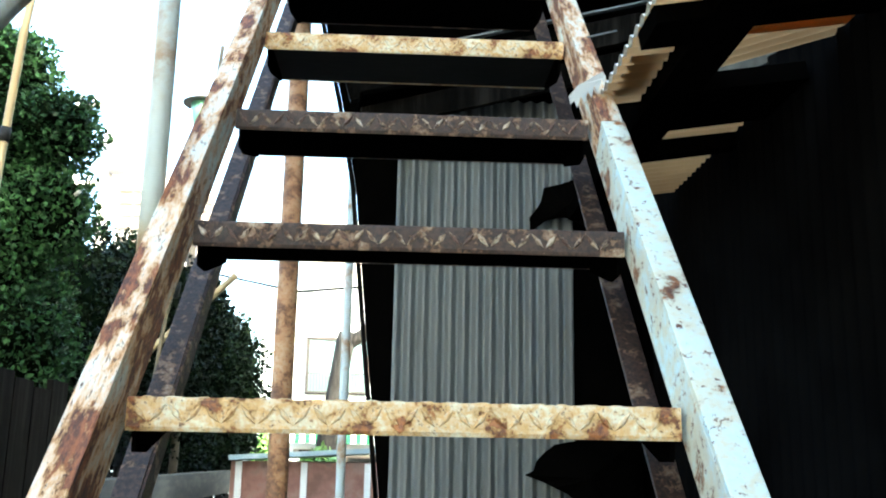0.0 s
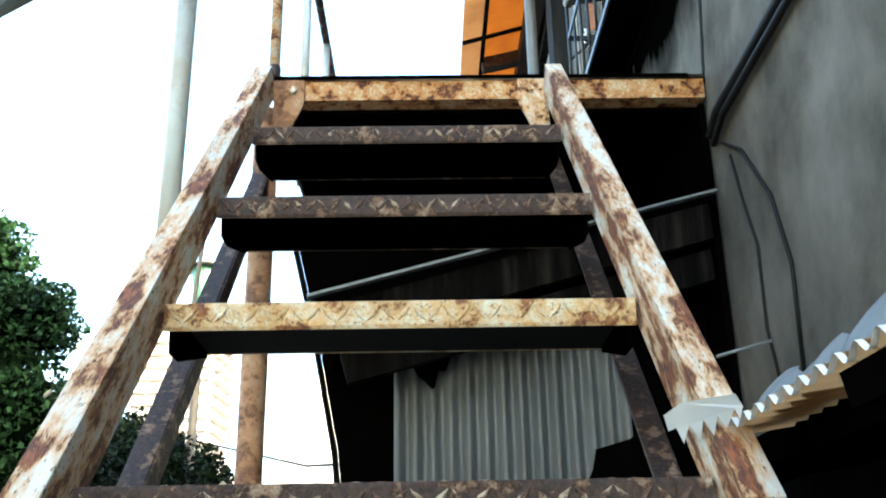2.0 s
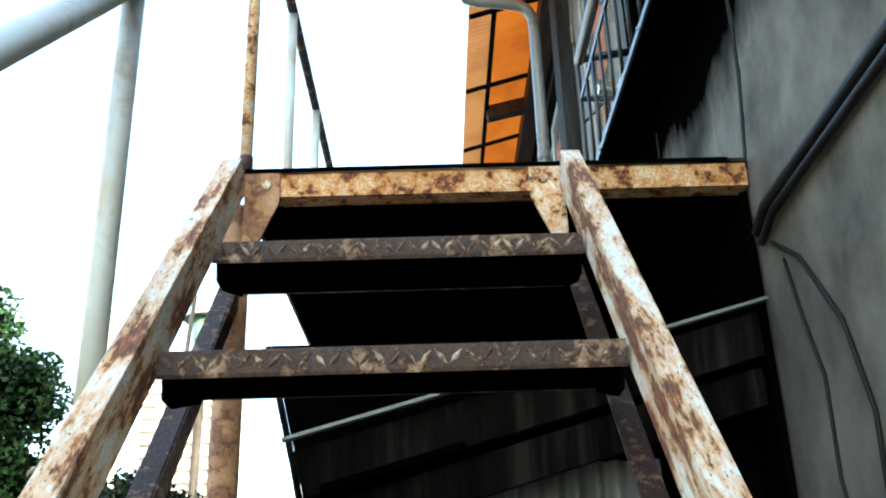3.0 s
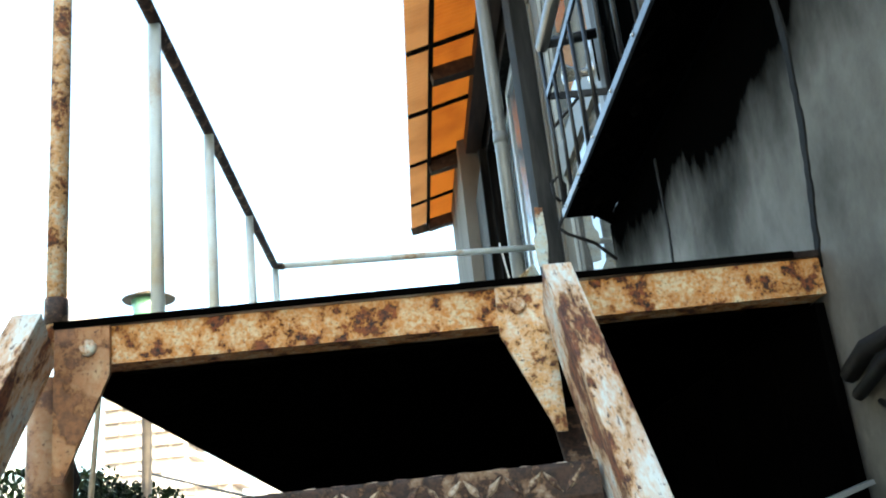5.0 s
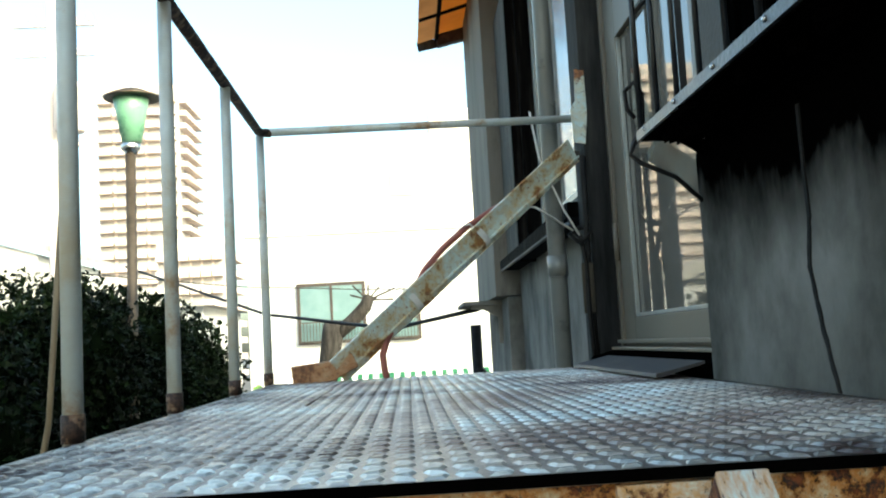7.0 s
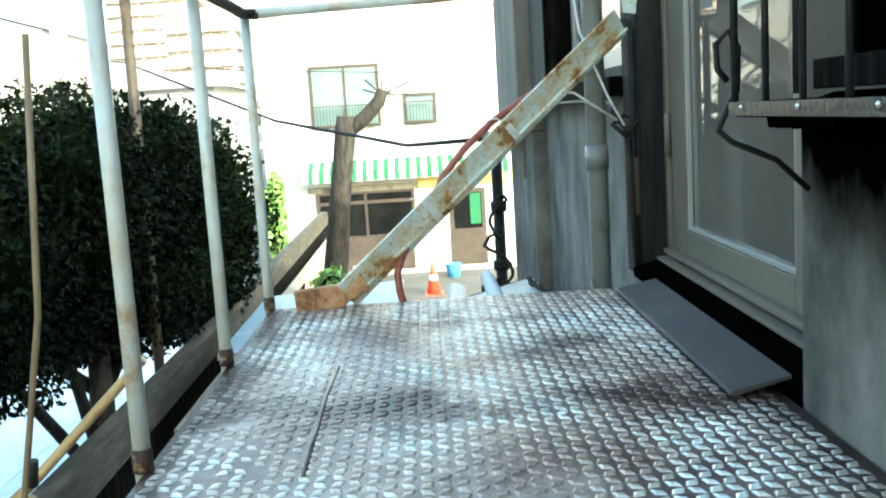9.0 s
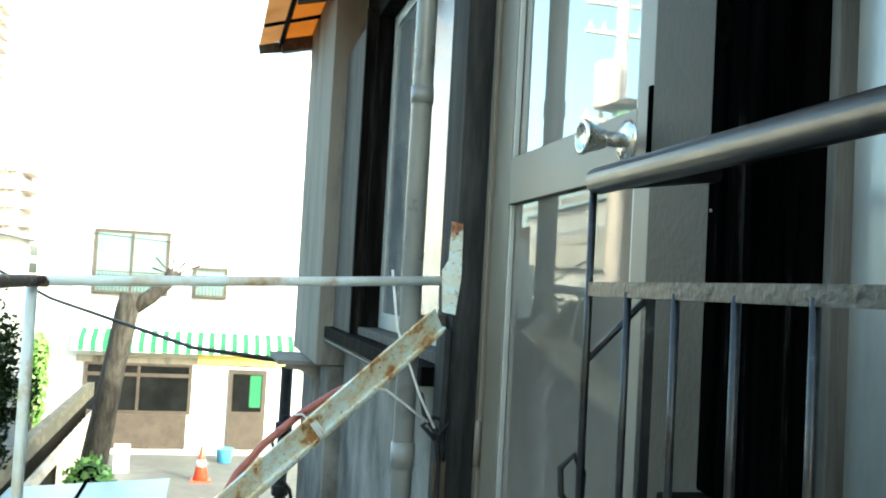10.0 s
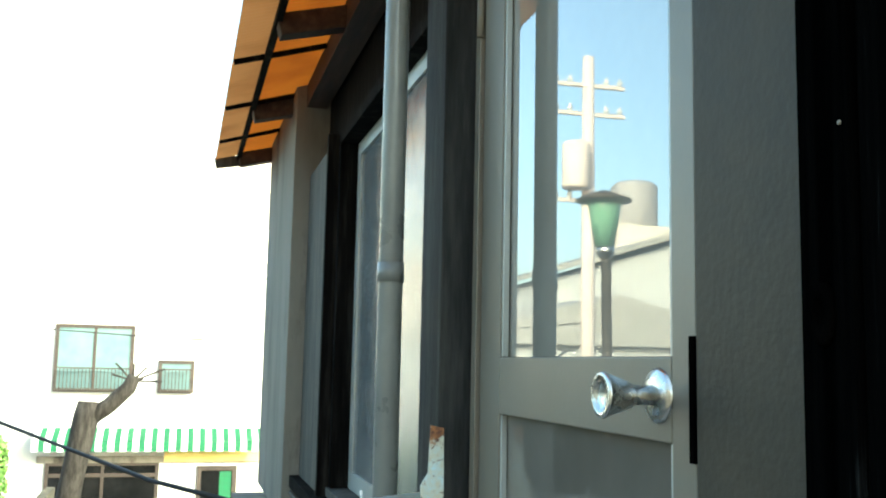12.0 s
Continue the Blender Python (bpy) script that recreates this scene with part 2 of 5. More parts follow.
PIPE_GREY = material("grey_plastic_downpipe", [(0.1469, 0.1561, 0.1515), (0.202, 0.2111, 0.202)], 4, 7, 0.3, 0, 0.08, 60, stain=(0.0816, 0.0816, 0.0782), stain_scale=3)
STEEL = material("brushed_steel", [(0.56, 0.55, 0.52), (0.64, 0.63, 0.60)], 40, 4, 0.28, 1.0, 0.05, 200)
BLACK_STEEL = material("chipped_black_steel", [(0.00816, 0.00884, 0.0102), (0.0204, 0.02244, 0.02448), (0.1088, 0.1224, 0.1292)], 30, 6, 0.34, 0.2, 0.25, 120, spread=(0.40, 0.86), spec=0.5)
RUBBER = material("black_cable", [(0.008, 0.008, 0.008), (0.02, 0.02, 0.02)], 20, 4, 0.6, spec=0.2)
RUBBERSHEET = material("dark_rubber_sheet", [(0.045, 0.044, 0.047), (0.075, 0.073, 0.077)], 5, 8, 0.55, 0, 0.2, 90, stain=(0.10, 0.095, 0.09), stain_scale=4, spec=0.3)
HOSE = material("red_brown_hose", [(0.22, 0.06, 0.045), (0.32, 0.10, 0.07)], 20, 4, 0.5)
STRING = material("white_twine", [(0.62, 0.62, 0.60), (0.75, 0.75, 0.72)], 40, 4, 0.8)
GALV = material("grey_corrugated_steel", [(0.136, 0.1523, 0.1578), (0.1958, 0.2122, 0.2176)], 5, 8, 0.5, 0.2, 0.1, 80, stain=(0.068, 0.0646, 0.0612), stain_scale=2.5, stretch=(1, 1, 0.3))
SHADED_SIDING = material("siding_with_painted_shade", [(0.0022, 0.0022, 0.002475), (0.00495, 0.00495, 0.005225)], 5, 6, 0.85, spec=0.0)
ROOFBLUE = material("pale_blue_sheet_roof", [(0.267, 0.381, 0.442), (0.299, 0.409, 0.463)], 2, 8, 0.4, 0.0, 0.1, 40, stain=(0.55, 0.62, 0.62), stain_scale=1.6)
FACADE = material("white_rendered_facade", [(0.4896, 0.5032, 0.5032), (0.544, 0.5508, 0.544)], 1.2, 8, 0.85, 0, 0.1, 20, stain=(0.4216, 0.4284, 0.4216), stain_scale=0.6)
BEIGE = material("beige_facade", [(0.62, 0.58, 0.50), (0.72, 0.68, 0.60)], 0.6, 6, 0.85, 0, 0.05, 10)
TOWER = material("pale_tower_cladding", [(0.56, 0.48, 0.43), (0.64, 0.56, 0.51)], 0.1, 5, 0.8, 0, 0.0)
TOWER_DARK = material("tower_balcony_shade", [(0.30, 0.29, 0.29), (0.36, 0.35, 0.35)], 0.1, 5, 0.7, 0, 0.0)
BROWNFRAME = material("brown_shopfront_timber", [(0.026, 0.019, 0.016), (0.050, 0.037, 0.030)], 4, 6, 0.6)
ASPHALT = material("worn_asphalt", [(0.068, 0.068, 0.068), (0.1088, 0.1088, 0.1054)], 3, 10, 0.9, 0, 0.3, 30, stain=(0.136, 0.1326, 0.1292), stain_scale=0.3)
BRICKISH = material("faded_red_brown_boards", [(0.16, 0.075, 0.055), (0.26, 0.13, 0.10), (0.34, 0.22, 0.18)], 4, 8, 0.8, 0, 0.2, 40, stain=(0.09, 0.05, 0.04), stain_scale=2.0)
PAVING = material("pale_paving_stone", [(0.66, 0.76, 0.82), (0.74, 0.83, 0.87)], 3, 8, 0.7, 0, 0.1, 40, island=0.06)
WEATHERED = material("bleached_plank", [(0.20, 0.18, 0.15), (0.34, 0.31, 0.26), (0.44, 0.42, 0.37)], 5, 9, 0.85, 0, 0.4, 50, stretch=(1.5, 0.3, 3))
OLDBEAM = material("olive_weathered_beam", [(0.0238, 0.02176, 0.01496), (0.051, 0.04624, 0.034), (0.1088, 0.0952, 0.068)], 5, 9, 0.85, 0, 0.4, 50, stretch=(2, 0.5, 2))
BAMBOO = material("yellow_bamboo", [(0.3264, 0.2312, 0.1088), (0.408, 0.3196, 0.17)], 8, 6, 0.5, 0, 0.2, 60, stretch=(3, 3, 0.4))
OLDBAMBOO = material("grey_bamboo", [(0.1088, 0.0816, 0.0476), (0.1768, 0.1428, 0.0884)], 8, 6, 0.6, 0, 0.2, 60, stretch=(3, 3, 0.4))
BARK = material("grey_brown_bark", [(0.0202, 0.0174, 0.0154), (0.0405, 0.0356, 0.0315), (0.0648, 0.0587, 0.0526)], 12, 9, 0.9, 0, 0.8, 40, stretch=(2, 2, 0.5), spec=0.15)
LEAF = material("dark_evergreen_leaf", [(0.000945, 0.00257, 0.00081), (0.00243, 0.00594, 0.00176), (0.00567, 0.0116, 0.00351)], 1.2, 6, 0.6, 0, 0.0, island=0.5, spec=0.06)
PINE = material("fresh_green_needles", [(0.006, 0.019, 0.007), (0.017, 0.046, 0.014), (0.042, 0.088, 0.030)], 2.2, 6, 0.6, 0, 0.0, island=0.5, spec=0.12)
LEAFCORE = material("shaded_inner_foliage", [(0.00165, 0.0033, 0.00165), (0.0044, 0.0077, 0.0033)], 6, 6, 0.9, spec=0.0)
GRASSY = material("light_green_leaf", [(0.10, 0.22, 0.05), (0.18, 0.32, 0.08)], 6, 6, 0.5, island=0.3, bump=0.0)
WHITE = material("white_cloth", [(0.74, 0.76, 0.75), (0.80, 0.82, 0.80)], 8, 5, 0.8, bump=0.05)
GREEN = material("green_cloth", [(0.0051, 0.0918, 0.0374), (0.0085, 0.1156, 0.0476)], 8, 5, 0.8, bump=0.05)
LAMPGREEN = material("green_lamp_glass", [(0.1496, 0.34, 0.2176), (0.204, 0.408, 0.272)], 6, 5, 0.3, bump=0.0)
LAMPMETAL = material("dark_bronze_lamp", [(0.05, 0.0375, 0.025), (0.09, 0.07, 0.05)], 10, 6, 0.55, 0.4)
DARKGLASS = material("dark_window_glass", [(0.0048, 0.0052, 0.0056), (0.01, 0.0104, 0.0112)], 2, 3, 0.06, bump=0.0, spec=0.15)
CURTAIN = material("pale_blue_curtained_glass", [(0.112, 0.189, 0.203), (0.14, 0.224, 0.238)], 2, 5, 0.12, bump=0.0)
FROST = material("frosted_window_pane", [(0.13, 0.14, 0.14), (0.18, 0.19, 0.19)], 3, 6, 0.08, bump=0.12, bump_scale=160)
DUSTYPANE = material("dusty_dark_pane", [(0.060, 0.068, 0.070), (0.14, 0.155, 0.155), (0.27, 0.29, 0.285)], 1.6, 7, 0.22, bump=0.1, bump_scale=150, stretch=(1, 1, 0.3))
PALEROOF = material("weathered_pale_roof", [(0.30, 0.30, 0.28), (0.40, 0.39, 0.37)], 0.8, 6, 0.8, 0, 0.05, 10)
DUSTYPANE.node_tree.nodes["Principled BSDF"].inputs["IOR"].default_value = 1.6
YELLOW = material("yellow_sign_board", [(0.62, 0.50, 0.16), (0.70, 0.58, 0.22)], 3, 5, 0.6, bump=0.0)
SMOKED = material("smoked_brown_door_panel", [(0.1148, 0.104, 0.08775), (0.1553, 0.1418, 0.1215)], 2, 5, 0.03, bump=0.0)
DOORGLASS = material("dim_door_glass", [(0.1875, 0.1787, 0.1525), (0.2375, 0.2275, 0.1975)], 1.5, 6, 0.002, bump=0.0)
DOORGLASS.node_tree.nodes["Principled BSDF"].inputs["IOR"].default_value = 2.5
ORANGE_RED = material("red_plastic", [(0.60, 0.05, 0.03), (0.70, 0.08, 0.04)], 6, 4, 0.4, bump=0.0)
BUCKETBLUE = material("blue_plastic", [(0.08, 0.30, 0.55), (0.10, 0.36, 0.62)], 6, 4, 0.4, bump=0.0)


def translucent(name, colour, dirt):
    m = bpy.data.materials.new(name)
    m.use_nodes = True
    nt = m.node_tree
    N, L = nt.nodes, nt.links
    b = N["Principled BSDF"]
    geo = N.new("ShaderNodeNewGeometry")
    n = N.new("ShaderNodeTexNoise")
    n.inputs["Scale"].default_value, n.inputs["Detail"].default_value = 3.0, 8.0
    L.new(geo.outputs["Position"], n.inputs["Vector"])
    r = N.new("ShaderNodeValToRGB")
    r.color_ramp.elements[0].color, r.color_ramp.elements[1].color = (*dirt, 1), (*colour, 1)
    r.color_ramp.elements[0].position, r.color_ramp.elements[1].position = 0.3, 0.55
    L.new(n.outputs["Fac"], r.inputs["Fac"])
    t = N.new("ShaderNodeBsdfTranslucent")
    L.new(r.outputs[0], t.inputs["Color"])
    L.new(r.outputs[0], b.inputs["Base Color"])
    b.inputs["Roughness"].default_value = 0.5
    mx = N.new("ShaderNodeMixShader")
    mx.inputs[0].default_value = 0.75
    L.new(b.outputs[0], mx.inputs[1])
    L.new(t.outputs[0], mx.inputs[2])
    L.new(mx.outputs[0], N["Material Output"].inputs["Surface"])
    return m


ORANGE = translucent("orange_corrugated_plastic", (0.80, 0.17, 0.015), (0.58, 0.10, 0.01))
DULLORANGE = translucent("dull_orange_plastic", (0.66, 0.23, 0.06), (0.46, 0.14, 0.032))
TAN = translucent("tan_corrugated_plastic", (0.62, 0.35, 0.15), (0.42, 0.22, 0.09))


# ---- mesh helpers ----
def bm_box(bm, x0, x1, y0, y1, z0, z1, bevel=0.0):
    vs = [bm.verts.new((x, y, z)) for x in (x0, x1) for y in (y0, y1) for z in (z0, z1)]
    fs = [bm.faces.new([vs[i] for i in f]) for f in ((0, 1, 3, 2), (4, 6, 7, 5), (0, 4, 5, 1), (2, 3, 7, 6), (0, 2, 6, 4), (1, 5, 7, 3))]
    if bevel:
        es = list({e for f in fs for e in f.edges})
        bmesh.ops.bevel(bm, geom=es, offset=bevel, segments=2, profile=0.6, affect="EDGES")
    return bm


def box(x0, x1, y0, y1, z0, z1, bevel=0.0):
    return bm_box(bmesh.new(), x0, x1, y0, y1, z0, z1, bevel)


def bm_tube(bm, pts, r, seg=12, caps=True, radii=None):
    pts = [Vector(p) for p in pts]
    rings = []
    up = None
    for i, p in enumerate(pts):
        d = (pts[min(i + 1, len(pts) - 1)] - pts[max(i - 1, 0)]).normalized()
        if up is None:
            up = d.orthogonal().normalized()
        up = (up - d * up.dot(d)).normalized()
        side = d.cross(up)
        rr = radii[i] if radii else r
        rings.append([bm.verts.new(p + (up * math.cos(2 * math.pi * k / seg) + side * math.sin(2 * math.pi * k / seg)) * rr) for k in range(seg)])
    for a, b in zip(rings, rings[1:]):
        for k in range(seg):
            f = bm.faces.new((a[k], a[(k + 1) % seg], b[(k + 1) % seg], b[k]))
            f.smooth = True
    if caps:
        bm.faces.new(rings[0][::-1])
        bm.faces.new(rings[-1])
    return bm


def tube(pts, r, seg=12, radii=None):
    return bm_tube(bmesh.new(), pts, r, seg, True, radii)


def bm_bar(bm, a, b, w, h, side=(1, 0, 0), bevel=0.0):
    """A square bar from a to b: w along side, h across."""
    a, b, s = Vector(a), Vector(b), Vector(side).normalized()
    d = (b - a).normalized()
    s = (s - d * s.dot(d)).normalized()
    n = d.cross(s)
    vs = [bm.verts.new(p + s * u * w / 2 + n * v * h / 2) for p in (a, b) for u, v in ((-1, -1), (1, -1), (1, 1), (-1, 1))]
    fs = [bm.faces.new([vs[i] for i in f]) for f in ((3, 2, 1, 0), (4, 5, 6, 7), (0, 1, 5, 4), (1, 2, 6, 5), (2, 3, 7, 6), (3, 0, 4, 7))]
    if bevel:
        bmesh.ops.bevel(bm, geom=list({e for f in fs for e in f.edges}), offset=bevel, segments=2, profile=0.6, affect="EDGES")
    return bm


def bar(a, b, w, h, side=(1, 0, 0), bevel=0.0):
    return bm_bar(bmesh.new(), a, b, w, h, side, bevel)


def bm_prism(bm, outline, axis, lo, hi):
    """An outline of (u, v) pairs pushed along axis: x -> (y, z), y -> (x, z), z -> (x, y)."""
    def at(u, v, w):
        return {"x": (w, u, v), "y": (u, w, v), "z": (u, v, w)}[axis]
    a = [bm.verts.new(at(u, v, lo)) for u, v in outline]
    b = [bm.verts.new(at(u, v, hi)) for u, v in outline]
    bm.faces.new(a)
    bm.faces.new(b[::-1])
    for i in range(len(a)):
        j = (i + 1) % len(a)
        bm.faces.new((a[i], b[i], b[j], a[j]))
    bmesh.ops.recalc_face_normals(bm, faces=bm.faces)
    return bm


def prism(outline, axis, lo, hi):
    return bm_prism(bmesh.new(), outline, axis, lo, hi)


def lathe(profile, seg=24, at=(0, 0, 0), axis="z"):
    bm = bmesh.new()
    rings = []
    for r, h in profile:
        ring = []
        for k in range(seg):
            a = 2 * math.pi * k / seg
            p = (r * math.cos(a), r * math.sin(a), h)
            if axis == "x":
                p = (h, r * math.cos(a), r * math.sin(a))
            ring.append(bm.verts.new(Vector(p) + Vector(at)))
        rings.append(ring)
    for a, b in zip(rings, rings[1:]):
        for k in range(seg):
            bm.faces.new((a[k], a[(k + 1) % seg], b[(k + 1) % seg], b[k])).smooth = True
    bm.faces.new(rings[0][::-1])
    bm.faces.new(rings[-1])
    bmesh.ops.recalc_face_normals(bm, faces=bm.faces)
    return bm


def corrugated(u0, u1, pitch, depth, along, place, thick=0.0015, seg=8, rough_end=0.0):
    """A wavy sheet: u runs across the waves, along is (v0, v1) down them; place(u, v, w) gives the point."""
    bm = bmesh.new()
    n = max(2, int((u1 - u0) / pitch * seg))
    vsteps = 6
    grid = []
    for i in range(n + 1):
        u = u0 + (u1 - u0) * i / n
        w = depth / 2 * math.sin(2 * math.pi * u / pitch)
        jag = rough_end * noise.noise((u * 40, 3.1, 0.2))
        col = []
        for j in range(vsteps + 1):
            v = along[0] + (along[1] - along[0]) * j / vsteps + (jag if j == 0 else 0)
            col.append(bm.verts.new(place(u, v, w)))
        grid.append(col)
    for a, b in zip(grid, grid[1:]):
        for j in range(vsteps):
            bm.faces.new((a[j], b[j], b[j + 1], a[j + 1])).smooth = True
    return bm


def mesh_of(name, bm, mat):
    me = bpy.data.meshes.new(name)
    bm.to_mesh(me)
    bm.free()
    me.materials.append(mat)
    return me


def part(name, bm, mat, parent=None, label=""):
    ob = new(name, mesh_of(name, bm, mat))
    if parent:
        ob.parent = parent
        ob.matrix_parent_inverse = parent.matrix_basis.inverted()
    if label:
        ob["label"] = label
    return ob


def thing(name, at, label, category, group="", kind=""):
    ob = new(name)
    ob.matrix_basis = Matrix.Translation(at)
    ob.empty_display_size = 0.1
    return tagged(ob, label, category, group, kind)


def solo(name, bm, mat, label, category, group="", kind=""):
    return tagged(part(name, bm, mat), label, category, group, kind)


def structure(name, bm, mat, label, category):
    return solo(name, bm, mat, label, category, "", "structure")


GROUND = -0.42
DECK = 2.92            # top of the landing
RISE, GOING = 0.22, 0.212
WALL = 0.60            # face of the rendered wall

# ---- ground and setting ----
def ground_sheet():
    bm = bmesh.new()
    xs = [-600, -200, -80, -40, -20, -12, -8, -6, -4, -2, 0, 2, 4, 8, 16, 40, 80, 200, 600]
    ys = [-300, -100, -30, -10, -4, 0, 4, 8, 12, 16, 20, 24, 30, 40, 80, 200, 500, 900]
    grid = [[bm.verts.new((x, y, GROUND)) for y in ys] for x in xs]
    for a, b in zip(grid, grid[1:]):
        for j in range(len(ys) - 1):
            bm.faces.new((a[j], b[j], b[j + 1], a[j + 1]))
    return bm


structure("ground", ground_sheet(), ASPHALT, "worn grey asphalt street and yard", "ground")

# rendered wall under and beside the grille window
structure("wall_east", box(WALL, WALL + 0.16, -5.0, 3.10, GROUND, 3.33, 0.040), MOULD_AND_SHADE, "stained grey rendered wall with mould streaks and painted shade under the tray", "wall")
structure("wall_east_upper", box(WALL + 0.03, WALL + 0.16, -5.0, 1.15, 3.332, 5.6), CONCRETE, "grey rendered upper wall", "wall")
structure("wall_east_lintel", box(WALL + 0.05, WALL + 0.16, 1.152, 4.12, 4.86, 5.6), DARKWOOD, "dark timber boards above door and window", "wall")
structure("wall_far_lower", box(0.70, 0.85, 4.13, 6.40, GROUND, 3.40), CONCRETE, "grey rendered wall under the side window", "wall")
structure("wall_far_upper", box(0.72, 0.85, 4.13, 6.40, 4.70, 5.6), DARKWOOD, "dark boards above the side window", "wall")
structure("wall_column", box(0.57, 0.85, 6.402, 7.60, 3.22, 5.2, 0.006), COLUMN, "cream rendered corner pier of the house", "wall")
structure("wall_column_base", box(0.63, 0.85, 6.402, 7.56, GROUND, 3.215), CONCRETE, "grey rendered base of the corner pier", "wall")
structure("wall_back_north", box(0.852, 7.0, 7.4, 7.56, GROUND, 5.6), CONCRETE, "grey end wall of the house", "wall")
# inner wall coloured near-black to stand for the unlit room
structure("wall_inside", box(2.6, 2.76, -5.0, 7.398, GROUND, 5.6), NEAR_BLACK, "inner wall of the house with its unlit darkness painted in", "wall")
structure("roof_house", box(0.62, 7.2, -5.2, 7.7, 5.602, 5.75), NEAR_BLACK, "dark flat roof of the house", "roof")
structure("house_floor", box(0.86, 2.59, -5.0, 7.39, 2.80, 2.92), DARKWOOD, "dark boarded floor inside the house", "floor")
# Unseen block, added only to cut the low sky light from the left.
structure("sky_blocker_wall", box(-9.0, -5.6, -9.0, 2.5, GROUND, 8.0), CONCRETE, "plain grey wall added out of view to block low sky light", "wall")
structure("wall_south", box(0.762, 7.0, -5.2, -5.002, GROUND, 5.6), CONCRETE, "grey end wall of the house", "wall")

# ---- staircase ----
stair = thing("metal_staircase", (0, -1.0, GROUND), "steep rusty steel staircase with checker-plate treads and peeling pale paint", "staircase")


def slope_z(y, offset=0.0):
    return 2.91 + 1.04 * (y - 2.061) + offset


def stringer(x_in, x_out, y0, y1):
    """Front angle bar: a flange that faces the climber and a web on the inside."""
    bm = bmesh.new()
    mid = (x_in + x_out) / 2
    nrm = Vector((0, -1.04, 1)).normalized()
    a, b = Vector((mid, y0, slope_z(y0))), Vector((mid, y1, slope_z(y1)))
    bm_bar(bm, a, b, abs(x_out - x_in), 0.007, (1, 0, 0), 0.0015)
    s = 1 if x_out > x_in else -1
    w = Vector((x_in + s * 0.0035, 0, 0))
    a2 = Vector((w.x, y0, slope_z(y0))) - nrm * 0.031
    b2 = Vector((w.x, y1, slope_z(y1))) - nrm * 0.031
    bm_bar(bm, a2, b2, 0.007, 0.055, (1, 0, 0), 0.0015)
    return bm


def rear_bar(x):
    y0, y1 = -0.85, 2.19
    bm = bar((x, y0, slope_z(y0, -0.26)), (x, y1, slope_z(y1, -0.26)), 0.028, 0.006, (1, 0, 0), 0.001)
    nrm = Vector((0, -1.04, 1)).normalized()
    o = -nrm * 0.014
    bm_bar(bm, Vector((x + 0.014, y0, slope_z(y0, -0.26))) + o, Vector((x + 0.014, y1, slope_z(y1, -0.26))) + o, 0.006, 0.03, (1, 0, 0), 0.001)
    return bm


part("stringer", stringer(0.280, 0.311, 1.20, 2.070), RUST, stair)
part("stringer", stringer(0.280, 0.313, -1.12, 1.198), RUST_PALE, stair, "lower stringer with fresh pale blue paint")
part("stringer", stringer(-0.243, -0.274, -1.12, 2.070), RUST, stair)
part("rear_bar", rear_bar(0.298), RUST_TREAD, stair, "thin rusty rear angle bar")
part("rear_bar", rear_bar(-0.266), RUST_TREAD, stair, "thin rusty rear angle bar")


def lug(bm, c, u, v, n, length, width, height, ang):
    """One raised lozenge of checker plate."""
    ca, sa = math.cos(ang), math.sin(ang)
    d, s = u * ca + v * sa, v * ca - u * sa
    base = [c - d * length, c - s * width, c + d * length, c + s * width]
    top = [c - d * length * 0.62 + n * height, c - s * width * 0.5 + n * height, c + d * length * 0.62 + n * height, c + s * width * 0.5 + n * height]
    b = [bm.verts.new(p) for p in base]
    t = [bm.verts.new(p) for p in top]
    bm.faces.new(t)
    for i in range(4):
        j = (i + 1) % 4
        bm.faces.new((b[i], b[j], t[j], t[i]))


X, Y, Z = Vector((1, 0, 0)), Vector((0, 1, 0)), Vector((0, 0, 1))
TX0, TX1 = -0.238, 0.275


def tread_mesh():
    """Plate with a folded nose and a folded back, nose at y = 0, top at z = 0."""
    prof = [(0.0, 0.0), (0.198, 0.0), (0.198, -0.007), (0.194, -0.007), (0.194, -0.004), (0.005, -0.004), (0.005, -0.030), (0.001, -0.031), (-0.001, -0.027), (-0.001, -0.003)]
    return prism(prof, "x", TX0, TX1)


def tread_lugs():
    bm = bmesh.new()
    i = 0
    x = TX0 + 0.012
    while x < TX1 - 0.008:
        a = radians(42 if i % 2 else -42)
        lug(bm, Vector((x, -0.001, -0.0145)), X, Z, -Y, 0.0118, 0.0034, 0.0022, a * 1.2)
        x += 0.0165
        i += 1
    for r in range(8):
        for q in range(int((TX1 - TX0) / 0.026)):
            a = radians(45 if (r + q) % 2 else -45)
            lug(bm, Vector((TX0 + 0.014 + q * 0.026, 0.014 + r * 0.024, 0)), X, Y, Z, 0.012, 0.004, 0.0016, a)
    return bm


tread_me = mesh_of("tread", tread_mesh(), RUST_TREAD)
lugs_me = mesh_of("tread_pattern", tread_lugs(), RUST_LUG)
pale_me = tread_me.copy()
pale_me.materials[0] = RUST_NOSE
pale_lugs = lugs_me.copy()
pale_lugs.materials[0] = RUST_NOSE


def tread_cleat(x, s):
    """Small angle bracket that carries the tread's end."""
    bm = prism([(0.012, -0.005), (0.185, -0.005), (0.185, -0.014), (0.06, -0.05), (0.02, -0.05)], "x", x, x + s * 0.004)
    return bm


